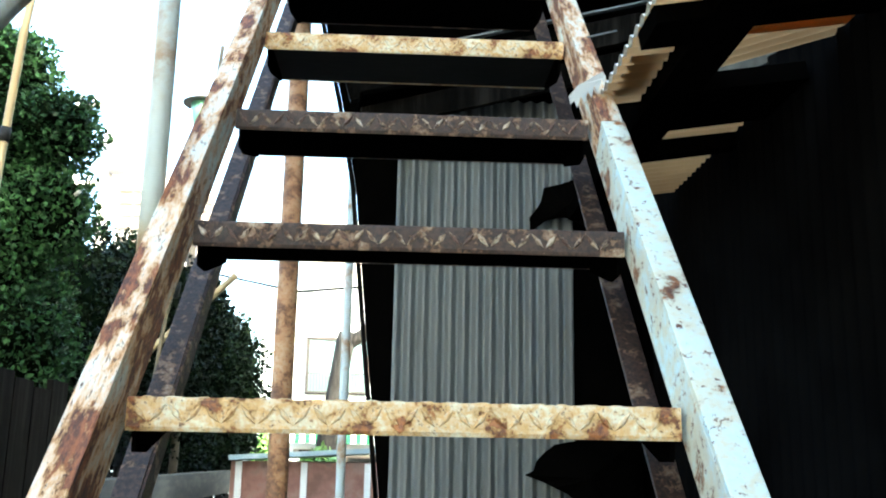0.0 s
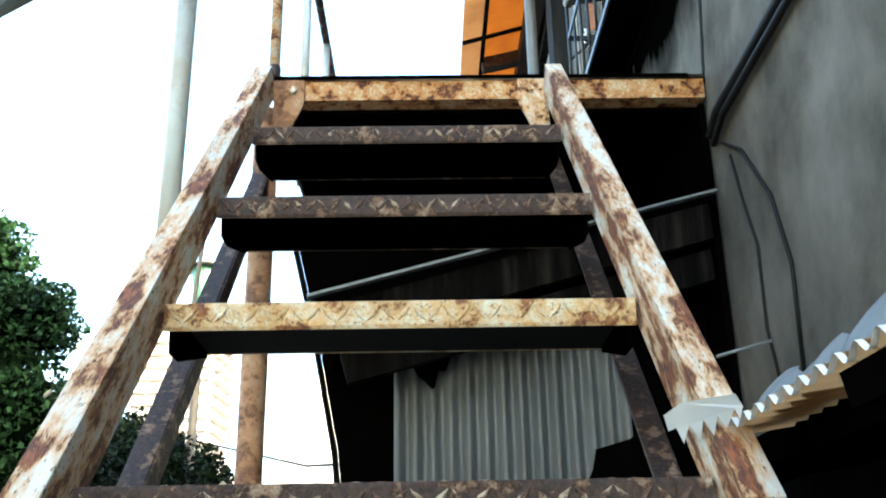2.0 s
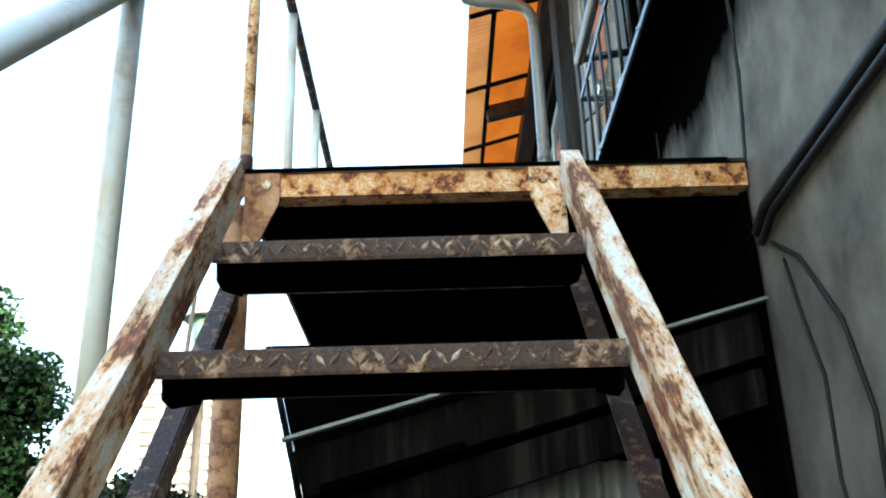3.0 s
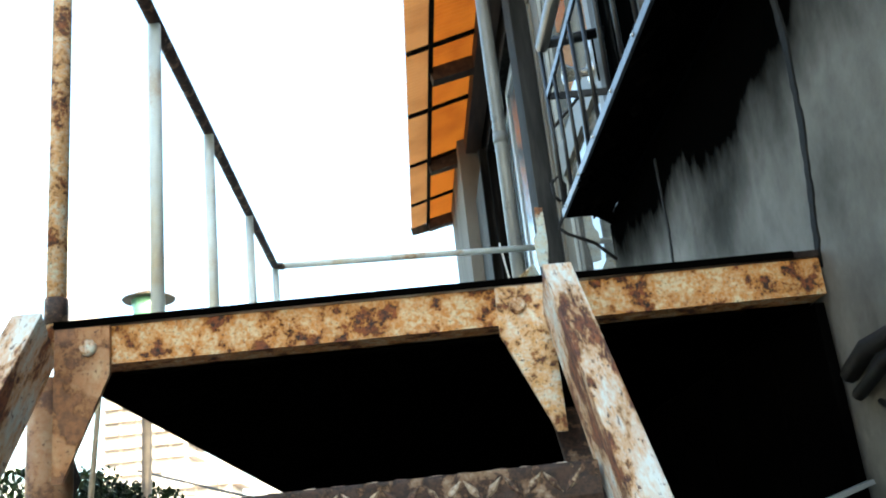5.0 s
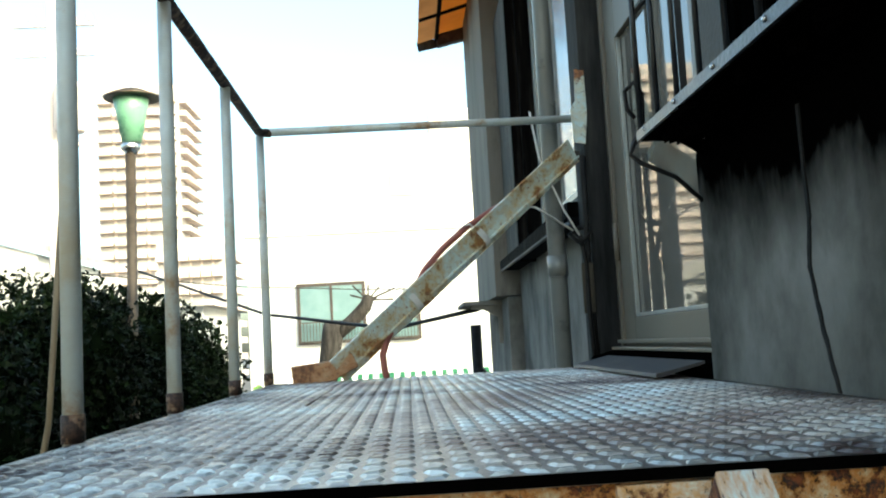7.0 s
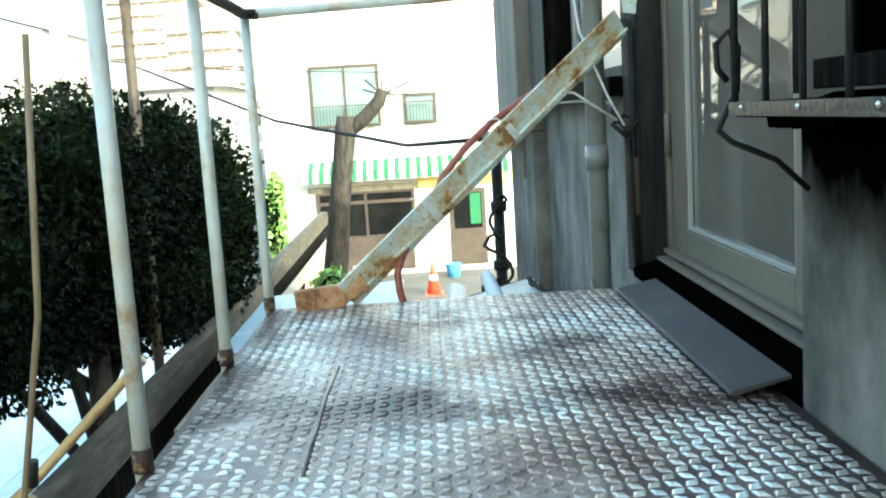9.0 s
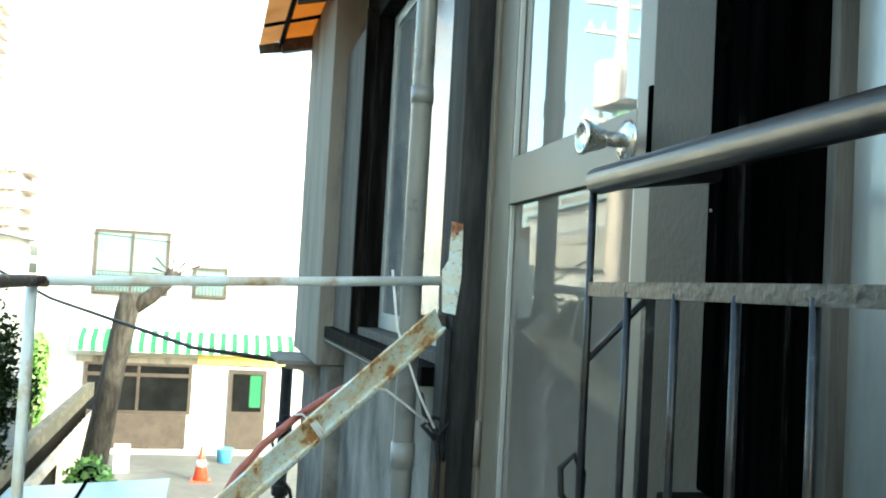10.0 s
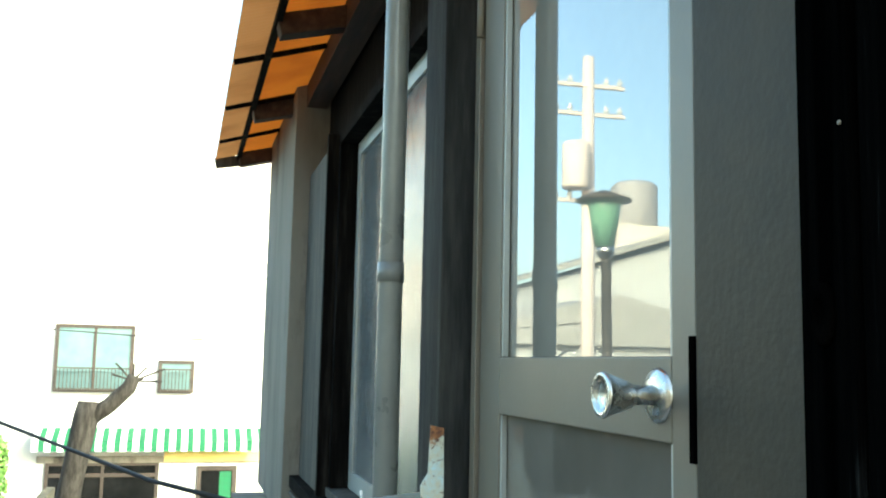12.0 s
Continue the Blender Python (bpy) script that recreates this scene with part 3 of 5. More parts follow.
# dark plates that paint the shade below each tread
under_me = mesh_of("underside", box(TX0 + 0.001, TX1 - 0.001, 0.006, 0.193, -0.0065, -0.0045), NEAR_BLACK)
under_pale = mesh_of("underside", box(TX0 + 0.001, TX1 - 0.001, 0.006, 0.193, -0.0065, -0.0045), SHADE_GREY)
cleats = [mesh_of("cleat", tread_cleat(TX1 - 0.006, 1), NEAR_BLACK), mesh_of("cleat", tread_cleat(TX0 + 0.002, 1), NEAR_BLACK)]
for k in range(1, 15):
    y, z = 2.110 - k * GOING, DECK - k * RISE
    pale = k in (3, 6, 11)
    t = new("tread", pale_me if pale else tread_me)
    t.parent, t.location = stair, Vector((0, y, z)) - stair.location
    lg = tagged(new("tread_pattern", pale_lugs if pale else lugs_me), kind="stuff")
    lg.parent = t
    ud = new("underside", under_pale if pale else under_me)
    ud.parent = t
    for c in cleats:
        ob = new("cleat", c)
        ob.parent = t

# handrail on the open side
HX = -0.289
for y in (-0.65, 0.19, 1.05, 1.632):
    zt = 2.235 + 1.03 * (y - 0.95)
    part("rail_post", tube([(HX, y, slope_z(y) - 0.17), (HX, y, zt)], 0.0135, 14), PAINT, stair)
part("handrail", tube([(HX, -0.78, 2.235 + 1.03 * -1.73), (HX, 2.06, 2.235 + 1.03 * 1.11), (HX + 0.02, 2.11, 3.345)], 0.0165, 14), PAINT, stair)

# ---- landing ----
LX0, LX1, LY0, LY1 = -0.245, 0.596, 2.11, 3.965
deck = thing("landing", (0, 3.0, GROUND), "rusty steel landing of worn checker plate on pipe legs", "landing")
part("deck_plate", box(LX0, LX1, LY0 - 0.004, LY1, DECK - 0.008, DECK, 0.001), PLATE, deck)


part("plate_edge", box(LX0, LX1 - 0.03, LY0 - 0.0065, LY0 - 0.0045, DECK - 0.007, DECK + 0.0005), NEAR_BLACK, deck, "near-black front lip of the plate")


def deck_lugs():
    bm = bmesh.new()
    p = 0.0205
    rnd = random.Random(4)
    for i in range(int((LX1 - LX0 - 0.02) / p)):
        for j in range(int((LY1 - LY0 - 0.01) / p)):
            a = radians(45 if (i + j) % 2 else -45)
            x, y = LX0 + 0.018 + i * p, LY0 + 0.012 + j * p
            if -0.215 < x < -0.05 and 2.62 < y < 3.44 and rnd.random() < 0.12:
                continue
            lug(bm, Vector((x, y, DECK)), X, Y, Z, 0.0124, 0.0074, 0.0019, a)
    return bm


tagged(part("plate_pattern", deck_lugs(), LUG, deck, "worn raised lozenges of the plate"), kind="stuff")
part("front_beam", bm_prism(bmesh.new(), [(LY0, DECK - 0.0085), (LY0 + 0.04, DECK - 0.0085), (LY0 + 0.04, DECK - 0.014), (LY0 + 0.006, DECK - 0.014), (LY0 + 0.006, DECK - 0.045),
                                          (LY0 + 0.04, DECK - 0.045), (LY0 + 0.04, DECK - 0.050), (LY0, DECK - 0.050)], "x", LX0, LX1), RUST_BEAM, deck, "front channel beam, orange rust and flaking paint")
part("side_beam", box(LX0, LX0 + 0.006, LY0 + 0.042, LY1 - 0.006, DECK - 0.052, DECK - 0.0085), RUST_TREAD, deck)
part("side_beam", box(LX1 - 0.008, LX1 - 0.002, LY0 + 0.042, LY1 - 0.006, DECK - 0.052, DECK - 0.0085), NEAR_BLACK, deck, "inner side beam with its shade painted black")
part("back_beam", box(LX0, LX1, LY1 - 0.005, LY1, DECK - 0.052, DECK - 0.0085), RUST_TREAD, deck)
for y in (2.55, 3.02, 3.48):
    part("cross_bearer", box(LX0 + 0.007, LX1 - 0.009, y, y + 0.006, DECK - 0.044, DECK - 0.0085), NEAR_BLACK, deck)
# near-black sheet that paints the shade under the deck
part("soffit_board", box(LX0 + 0.008, LX1 - 0.010, LY0 + 0.045, LY1 - 0.008, DECK - 0.056, DECK - 0.0525), NEAR_BLACK, deck, "board under the deck, shade painted black")
for x0, x1 in ((0.230, 0.288), (-0.185, -0.243)):
    part("gusset", prism([(x0, DECK - 0.009), (x1, DECK - 0.009), (x1, DECK - 0.17), (x1 - (x1 - x0) * 0.18, DECK - 0.17), (x0, DECK - 0.062)], "y", LY0 - 0.007, LY0 - 0.001), RUST_PLAIN if x0 > 0 else RUST_LEG, deck,
         "triangular plate with pale flaking paint" if x0 > 0 else "triangular plate, brown with rust")
    part("bolt", lathe([(0.009, 0), (0.009, 0.004), (0.006, 0.007)], 12), RUST, deck).matrix_basis = pose(x0 * 0.62 + x1 * 0.38, LY0 - 0.007, DECK - 0.032, 90)
    bpy.context.view_layer.update()
part("leg", tube([(-0.262, 2.15, GROUND), (-0.262, 2.15, DECK - 0.053)], 0.024, 16), RUST_LEG, deck, "orange rusty pipe leg")
part("leg", tube([(-0.229, 3.90, GROUND), (-0.229, 3.90, DECK - 0.053)], 0.018, 16), PAINT, deck, "pale painted pipe leg")
part("weld_seam", tube([(-0.045, 2.93, DECK + 0.001), (-0.047, 3.1, DECK + 0.002), (-0.050, 3.25, DECK + 0.001), (-0.046, 3.42, DECK + 0.002)], 0.003, 6), PLATE, deck)

# ---- guard rail of the landing ----
rail = thing("guard_rail", (-0.245, 3.0, DECK), "pale blue painted pipe guard rail with rust along the landing", "railing")
RZ = 3.566
for y in (2.118, 2.545, 2.985, 3.487, 3.960):
    ob = part("post", tube([(-0.247, y, DECK - 0.03), (-0.247, y, RZ - 0.008)], 0.0108, 14), RUST_PLAIN if y < 2.2 else PAINT, rail)
    part("rusty_foot", tube([(-0.247, y, DECK), (-0.247, y, DECK + 0.03)], 0.0125, 12), RUST_TREAD, ob, "rust-eaten foot")
part("top_rail", tube([(-0.247, 2.118, RZ), (-0.247, 3.94, RZ), (-0.243, 3.955, RZ), (-0.22, 3.965, RZ)], 0.0115, 14), RUST_TREAD, rail, "dark rusty top pipe")
part("back_rail", tube([(-0.247, 3.958, RZ), (0.30, 4.08, RZ + 0.028), (0.61, 4.160, RZ + 0.046)], 0.0105, 14), PAINT, rail)
part("wall_bracket", prism([(0.604, 3.540), (0.634, 3.535), (0.644, 3.62), (0.642, 3.745), (0.616, 3.750), (0.613, 3.66), (0.598, 3.635)], "y", 4.141, 4.147), RUST_PALE, rail, "pale bracket plate with bolt holes")
part("bolt", lathe([(0.011, -0.004), (0.011, 0.004), (0.007, 0.007)], 12), RUST_TREAD, rail).matrix_basis = Matrix.Translation(-rail.location) @ pose(0.628, 4.141, 3.615, 90)


def strut():
    """Bent angle brace from the deck's edge up to the wall bracket."""
    bm = bmesh.new()
    pts = [(-0.185, 3.93, 2.938), (-0.06, 3.945, 2.950), (0.60, 4.155, 3.52)]
    bm_bar(bm, Vector(pts[1]) - Vector((0.012, 0.003, 0.006)), pts[2], 0.076, 0.006, (-0.5, -0.5, 0.6), 0.001)
    bm_bar(bm, Vector(pts[1]) + Vector((0.0, 0.02, -0.012)), Vector(pts[2]) + Vector((0.012, 0.02, -0.016)), 0.006, 0.04, (-0.6, -0.2, 0.75), 0.001)
    return bm


part("brace_foot", bm_bar(bar((-0.185, 3.935, 2.938), (-0.075, 3.945, 2.948), 0.05, 0.028, (0, 0, 1), 0.004), (-0.10, 3.94, 2.94), (-0.03, 3.955, 2.975), 0.045, 0.02, (0, 0, 1), 0.004), RUST_LEG, rail, "rust-brown bent foot of the brace")
part("brace", strut(), RUST_BRACE, rail, "bent diagonal angle brace, peeling pale paint over rust")
for f, s in ((0.29, 1), (0.58, -1)):
    c = Vector((-0.06, 3.945, 2.950)).lerp(Vector((0.60, 4.155, 3.52)), f)
    bm = bmesh.new()
    for q in range(3):
        o = Vector((0.64, 0.2, 0.55)).normalized() * (q - 1) * 0.006
        ring = [c + o + Vector((-0.62, -0.1, 0.76)) * 0.026 * math.cos(a) + Vector((0.1, -0.98, 0.1)) * 0.014 * math.sin(a) for a in [2 * math.pi * i / 14 for i in range(15)]]
        bm_tube(bm, ring, 0.0028, 6)
    bm_tube(bm, [c + Vector((-0.02, -0.014, 0.02)), c + Vector((-0.035, -0.02, 0.032)), c + Vector((-0.05, -0.015, 0.03))], 0.0022, 6)
    part("twine", bm, STRING, rail, "white twine tie")

brace_low, brace_high = Vector((-0.06, 3.945, 2.950)), Vector((0.60, 4.155, 3.52))
over = [brace_low.lerp(brace_high, f) + Vector((-0.62, 0.02, 0.76)) * h for f, h in ((0.72, 0.020), (0.66, 0.034), (0.56, 0.048), (0.46, 0.050), (0.37, 0.040), (0.32, 0.022))]
solo("hose", tube([tuple(v) for v in over] + [(0.125, 4.02, 3.095), (0.085, 4.01, 3.06), (0.055, 3.995, 3.02), (0.042, 3.985, 2.98), (0.045, 3.98, 2.94), (0.06, 3.975, 2.88), (0.075, 3.975, 2.6), (0.07, 3.98, 2.2)], 0.0085, 10),
     HOSE, "red-brown rubber hose lying along the brace", "hose")

# ---- door ----
door = thing("glazed_door", (0.70, 3.69, DECK), "warm grey aluminium door with upper glass and smoked lower panel", "door")
DX = 0.70
DY0, DY1, DZ0, DZ1 = 3.285, 4.085, 2.965, 4.84


def frame_bar(y0, y1, z0, z1, x0=DX - 0.004, x1=DX + 0.034, bevel=0.002):
    return box(x0, x1, y0, y1, z0, z1, bevel)


part("stile", frame_bar(DY0, DY0 + 0.055, DZ0, DZ1), ALU, door)
part("stile", frame_bar(DY1 - 0.115, DY1, DZ0, DZ1), ALU, door)
part("top_rail", frame_bar(DY0 + 0.056, DY1 - 0.116, DZ1 - 0.09, DZ1), ALU, door)
part("lock_rail", frame_bar(DY0 + 0.056, DY1 - 0.116, 3.782, 3.882), ALU, door)
part("bottom_rail", frame_bar(DY0 + 0.056, DY1 - 0.116, DZ0, 3.04), ALU, door)
part("glass", box(DX + 0.012, DX + 0.017, DY0 + 0.056, DY1 - 0.116, 3.883, DZ1 - 0.091), DOORGLASS, door, "clear glass mirroring the bright sky")
part("lower_panel", box(DX + 0.010, DX + 0.016, DY0 + 0.056, DY1 - 0.116, 3.041, 3.781), SMOKED, door, "smoked brown lower panel")
for y0, y1 in ((DY0 + 0.0565, DY0 + 0.064), (DY1 - 0.124, DY1 - 0.1165)):
    part("glazing_bead", box(DX - 0.001, DX + 0.010, y0, y1, 3.8835, DZ1 - 0.092, 0.001), SASH, door)
    part("glazing_bead", box(DX - 0.001, DX + 0.009, y0, y1, 3.0415, 3.7805, 0.001), SASH, door)
part("glazing_bead", box(DX - 0.001, DX + 0.009, DY0 + 0.065, DY1 - 0.125, 3.0415, 3.050, 0.001), SASH, door)
KY, KZ = 3.372, 3.836
knob = part("knob", lathe([(0.012, 0.0), (0.012, -0.028), (0.016, -0.034), (0.024, -0.058), (0.0275, -0.066), (0.0265, -0.070), (0.021, -0.0705), (0.020, -0.066), (0.001, -0.065)], 32, (DX - 0.010, KY, KZ), "x"), STEEL, door, "round brushed steel knob")
part("rose", lathe([(0.034, 0.004), (0.034, 0.0), (0.031, -0.005), (0.018, -0.009), (0.013, -0.010)], 32, (DX - 0.004, KY, KZ), "x"), STEEL, knob)
part("latch_plate", box(DX - 0.010, DX - 0.0045, DY0 - 0.004, DY0 + 0.006, 3.765, 3.905), NEAR_BLACK, door, "dark latch plate")
for z in (4.52, 3.20):
    part("hinge", tube([(DX - 0.010, DY1 + 0.012, z), (DX - 0.010, DY1 + 0.012, z + 0.10)], 0.008, 10), ALU, door)

structure("door_jamb", box(0.692, 0.76, 3.034, 3.278, 2.95, 4.858, 0.002), ALU_DARK, "warm grey door jamb board", "door frame")
structure("door_jamb_hinge", box(0.690, 0.76, 4.100, 4.128, 2.95, 4.858, 0.002), ALU, "pale aluminium hinge jamb", "door frame")
structure("door_head", box(0.694, 0.76, 3.279, 4.099, 4.842, 4.858), ALU_DARK, "grey door head", "door frame")
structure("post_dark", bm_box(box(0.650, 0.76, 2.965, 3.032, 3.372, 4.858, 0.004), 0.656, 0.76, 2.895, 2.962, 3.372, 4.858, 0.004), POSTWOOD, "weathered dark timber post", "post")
knot = part("knot", lathe([(0.022, 0.0), (0.019, -0.004), (0.011, -0.005), (0.009, -0.001), (0.001, 0.0)], 14), NEAR_BLACK, None)
knot.parent = bpy.data.objects["post_dark"]
knot.matrix_basis = pose(0.649, 3.000, 3.915, 0, 0, 0) @ Matrix.Rotation(radians(90), 4, "Y") @ Matrix.Diagonal((1.3, 0.7, 1, 1))
for y, z in ((2.975, 4.07), (3.022, 3.70)):
    head = part("nail_head", lathe([(0.0024, 0.0), (0.002, -0.001), (0.001, -0.0015)], 10, (0.650, y, z), "x"), ALU, None)
    head.parent = bpy.data.objects["post_dark"]
structure("post_grey", box(0.632, 0.70, 4.150, 4.310, 2.90, 5.2, 0.003), SLATEWOOD, "dark slate-grey weathered timber post beside the door", "post")
structure("door_sill", bm_prism(bmesh.new(), [(0.60, 2.921), (0.70, 2.921), (0.70, 2.960), (0.655, 2.955), (0.60, 2.940)], "y", 3.104, 4.098), NEAR_BLACK, "dark sheet-metal door sill", "sill")
structure("threshold_rail", bm_box(box(0.655, 0.690, 3.11, 4.09, 2.958, 2.966, 0.002), 0.672, 0.690, 3.11, 4.09, 2.974, 2.984, 0.002), ALU, "grey aluminium threshold rails below the door", "sill")
structure("sill_flashing", bm_prism(bmesh.new(), [(0.520, 2.9245), (0.530, 2.9245), (0.605, 2.943), (0.605, 2.948), (0.522, 2.931)], "y", 3.12, 3.90), RUBBERSHEET, "dark rubber sheet folded over the landing's edge", "sill")

# ---- window beyond the door ----
win = thing("side_window", (0.70, 5.05, 3.44), "aluminium sliding window with frosted panes in a timber frame", "window", kind="structure")
WY0, WY1, WZ0, WZ1 = 4.312, 5.73, 3.43, 4.66
part("window_sill", box(0.655, 0.78, WY0, WY1 + 0.02, WZ0 - 0.03, WZ0, 0.003), GREYWOOD, win, "grey weathered timber sill")
part("head_trim", box(0.665, 0.78, WY0, WY1 + 0.02, WZ1, WZ1 + 0.04, 0.003), DARKWOOD, win)
part("side_trim", box(0.665, 0.78, WY1 - 0.02, WY1 + 0.05, WZ0 + 0.001, WZ1 - 0.001, 0.003), DARKWOOD, win)
for y0, y1, x in ((WY0 + 0.002, 5.06, 0.705), (5.02, WY1 - 0.022, 0.728)):
    sash = part("sash", box(x, x + 0.02, y0, y0 + 0.05, WZ0 + 0.002, WZ1 - 0.002, 0.002), SASH, win)
    for a in (box(x, x + 0.02, y1 - 0.05, y1, WZ0 + 0.002, WZ1 - 0.002, 0.002), box(x, x + 0.02, y0 + 0.051, y1 - 0.051, WZ0 + 0.002, WZ0 + 0.06, 0.002),
              box(x, x + 0.02, y0 + 0.051, y1 - 0.051, WZ1 - 0.05, WZ1 - 0.002, 0.002)):
        part("sash_bar", a, SASH, sash)
    part("pane", box(x + 0.008, x + 0.012, y0 + 0.051, y1 - 0.051, WZ0 + 0.061, WZ1 - 0.051), FROST, sash, "frosted pane")
structure("shutter_box", box(0.640, 0.715, 5.79, 6.399, 3.36, 4.66, 0.004), GREYWOOD, "grey painted shutter casing beside the window", "shutter box")
structure("shutter_trim", box(0.625, 0.70, 5.755, 5.788, 3.34, 4.70, 0.002), DARKWOOD, "dark trim of the shutter casing", "trim")
structure("sill_ledge", box(0.60, 0.70, 4.32, 6.40, 3.35, 3.398, 0.004), DARKWOOD, "dark weathered ledge under the window", "ledge")

# corner shelf
shelf = thing("shelf_bracket", (0.55, 6.9, 3.2), "pale sheet-metal ledge on a triangular bracket at the pier", "shelf")
part("shelf_board", box(0.42, 0.629, 6.70, 7.30, 3.19, 3.212, 0.002), COLUMN, shelf)
part("bracket", prism([(0.46, 3.188), (0.628, 3.188), (0.628, 2.98), (0.605, 2.98), (0.605, 3.12), (0.53, 3.165), (0.46, 3.17)], "y", 6.72, 6.735), COLUMN, shelf)

# ---- downpipe ----
dp = thing("downpipe", (0.545, 4.16, GROUND), "grey plastic rain downpipe on the house wall", "downpipe")
part("pipe", tube([(0.545, 4.22, GROUND), (0.545, 4.22, 4.70), (0.54, 4.22, 4.75), (0.52, 4.22, 4.795), (0.48, 4.22, 4.82), (0.42, 4.22, 4.83), (0.30, 4.22, 4.845), (0.25, 4.22, 4.86), (0.235, 4.22, 4.89), (0.235, 4.22, 4.96)], 0.025, 20), PIPE_GREY, dp)
part("socket", tube([(0.545, 4.22, 3.17), (0.545, 4.22, 3.23)], 0.0285, 20), PIPE_GREY, dp)
part("socket", tube([(0.545, 4.22, 4.03), (0.545, 4.22, 4.07)], 0.0275, 20), PIPE_GREY, dp)
part("pipe_clip", box(0.548, 0.63, 4.215, 4.225, 3.50, 3.53), GREYWOOD, dp)

# ---- orange awning ----
awn = thing("orange_awning", (0.55, 5.8, 5.0), "translucent orange corrugated plastic awning on dark timber bearers", "awning")


def awn_at(u, v, w):
    return (v, u, 4.965 + 0.30 * (v - 0.28) + w)


part("sheet", corrugated(3.45, 7.66, 0.032, 0.008, (0.39, 0.74), awn_at, seg=6), ORANGE, awn)
part("edge_sheet", corrugated(3.45, 7.66, 0.032, 0.008, (0.27, 0.388), awn_at, seg=6), DULLORANGE, awn, "duller outer strip of the sheet")
part("edge_bearer", bar((0.395, 3.45, 4.978), (0.395, 7.66, 4.978), 0.022, 0.03), DARKWOOD, awn)
part("wall_bearer", bar((0.66, 3.45, 5.03), (0.66, 7.66, 5.03), 0.09, 0.13), BROWNBEAM, awn, "brown weathered wall plate")
for y in (7.60, 6.56, 5.40, 4.25):
    part("rafter", bar((0.395, y, 4.955), (0.70, y, 5.03), 0.07, 0.075, (0, 1, 0), 0.004), BROWNBEAM, awn)
for y in (7.17, 6.50, 5.82, 5.15, 4.48, 3.8):
    part("batten", bar((0.275, y, 4.953), (0.68, y, 5.072), 0.022, 0.016, (0, 1, 0)), DARKWOOD, awn)
part("end_board", bar((0.27, 7.655, 4.94), (0.70, 7.655, 5.02), 0.015, 0.06, (0, 1, 0)), GREYWOOD, awn)

# ---- window guard ----
grille = thing("window_guard", (0.55, 2.1, 3.31), "black chipped steel window guard with a solid bottom tray", "window guard")
GX, GY0, GY1, GZ = 0.497, 0.95, 3.025, 3.31
part("tray", box(GX + 0.004, WALL - 0.002, GY0, GY1 - 0.006, GZ - 0.004, GZ + 0.002), NEAR_BLACK, grille, "dark rusty bottom tray")
part("tray_liner", box(GX + 0.006, WALL - 0.004, GY0 + 0.01, GY1 - 0.012, GZ + 0.0025, GZ + 0.012, 0.002), GALV, grille, "pale sheet lying in the tray")
part("tray_edge", bar((GX, GY0, GZ + 0.006), (GX, GY1, GZ + 0.006), 0.006, 0.016), BLACK_STEEL, grille)
part("tray_end", bar((GX, GY1, GZ + 0.006), (WALL + 0.05, GY1, GZ + 0.006), 0.006, 0.016, (0, 1, 0)), BLACK_STEEL, grille)
part("top_bar", tube([(GX + 0.008, GY0, 3.723), (GX + 0.008, GY1 - 0.005, 3.723)], 0.0155, 16), BLACK_STEEL, grille, "thick chipped top pipe")
part("top_end", tube([(GX + 0.008, GY1 - 0.015, 3.723), (0.655, GY1 - 0.015, 3.745)], 0.012, 14), BLACK_STEEL, grille)
part("mid_bar", bar((GX + 0.004, GY0, 3.60), (GX + 0.004, GY1, 3.60), 0.006, 0.016), BLACK_STEEL, grille)
part("mid_end", bar((GX + 0.004, GY1, 3.60), (0.655, GY1, 3.60), 0.006, 0.016, (0, 1, 0)), BLACK_STEEL, grille)
n = 20
for i in range(n):
    y = GY1 - 0.004 - i * 0.105
    part("upright", tube([(GX + 0.004, y, GZ + 0.01), (GX + 0.004, y, 3.598 if i % 5 else 3.715)], 0.0042 if i % 5 else 0.0048, 8), BLACK_STEEL, grille)
part("end_brace", tube([(GX + 0.006, GY1 - 0.004, 3.52), (0.58, GY1 - 0.004, 3.60)], 0.004, 8), BLACK_STEEL, grille)
part("end_post", bar((0.575, GY1 - 0.004, GZ + 0.02), (0.575, GY1 - 0.004, 3.60), 0.012, 0.012, (0, 1, 0)), BLACK_STEEL, grille)
for i in range(12):
    y = GY1 - 0.05 - i * 0.17
    part("rivet", lathe([(0.0042, 0.0), (0.0035, -0.002), (0.0015, -0.0035)], 8, (GX - 0.003, y, GZ + 0.008), "x"), STEEL, grille)
part("wire_loop", tube([(GX + 0.0, GY1 + 0.012, GZ + 0.04 + 0.0), (GX - 0.012, GY1 + 0.012, GZ + 0.055), (GX - 0.014, GY1 + 0.012, GZ + 0.085), (GX + 0.002, GY1 + 0.012, GZ + 0.10), (GX + 0.014, GY1 + 0.012, GZ + 0.08),
                       (GX + 0.012, GY1 + 0.012, GZ + 0.03), (GX - 0.006, GY1 + 0.012, GZ - 0.005), (GX - 0.012, GY1 + 0.012, GZ - 0.02), (GX + 0.005, GY1 + 0.012, GZ - 0.035), (GX + 0.06, GY1 + 0.014, GZ - 0.06), (WALL, GY1 + 0.02, GZ - 0.10)], 0.004, 8), RUBBER, grille, "looped black cable end")
flakes = bmesh.new()
rnd = random.Random(9)
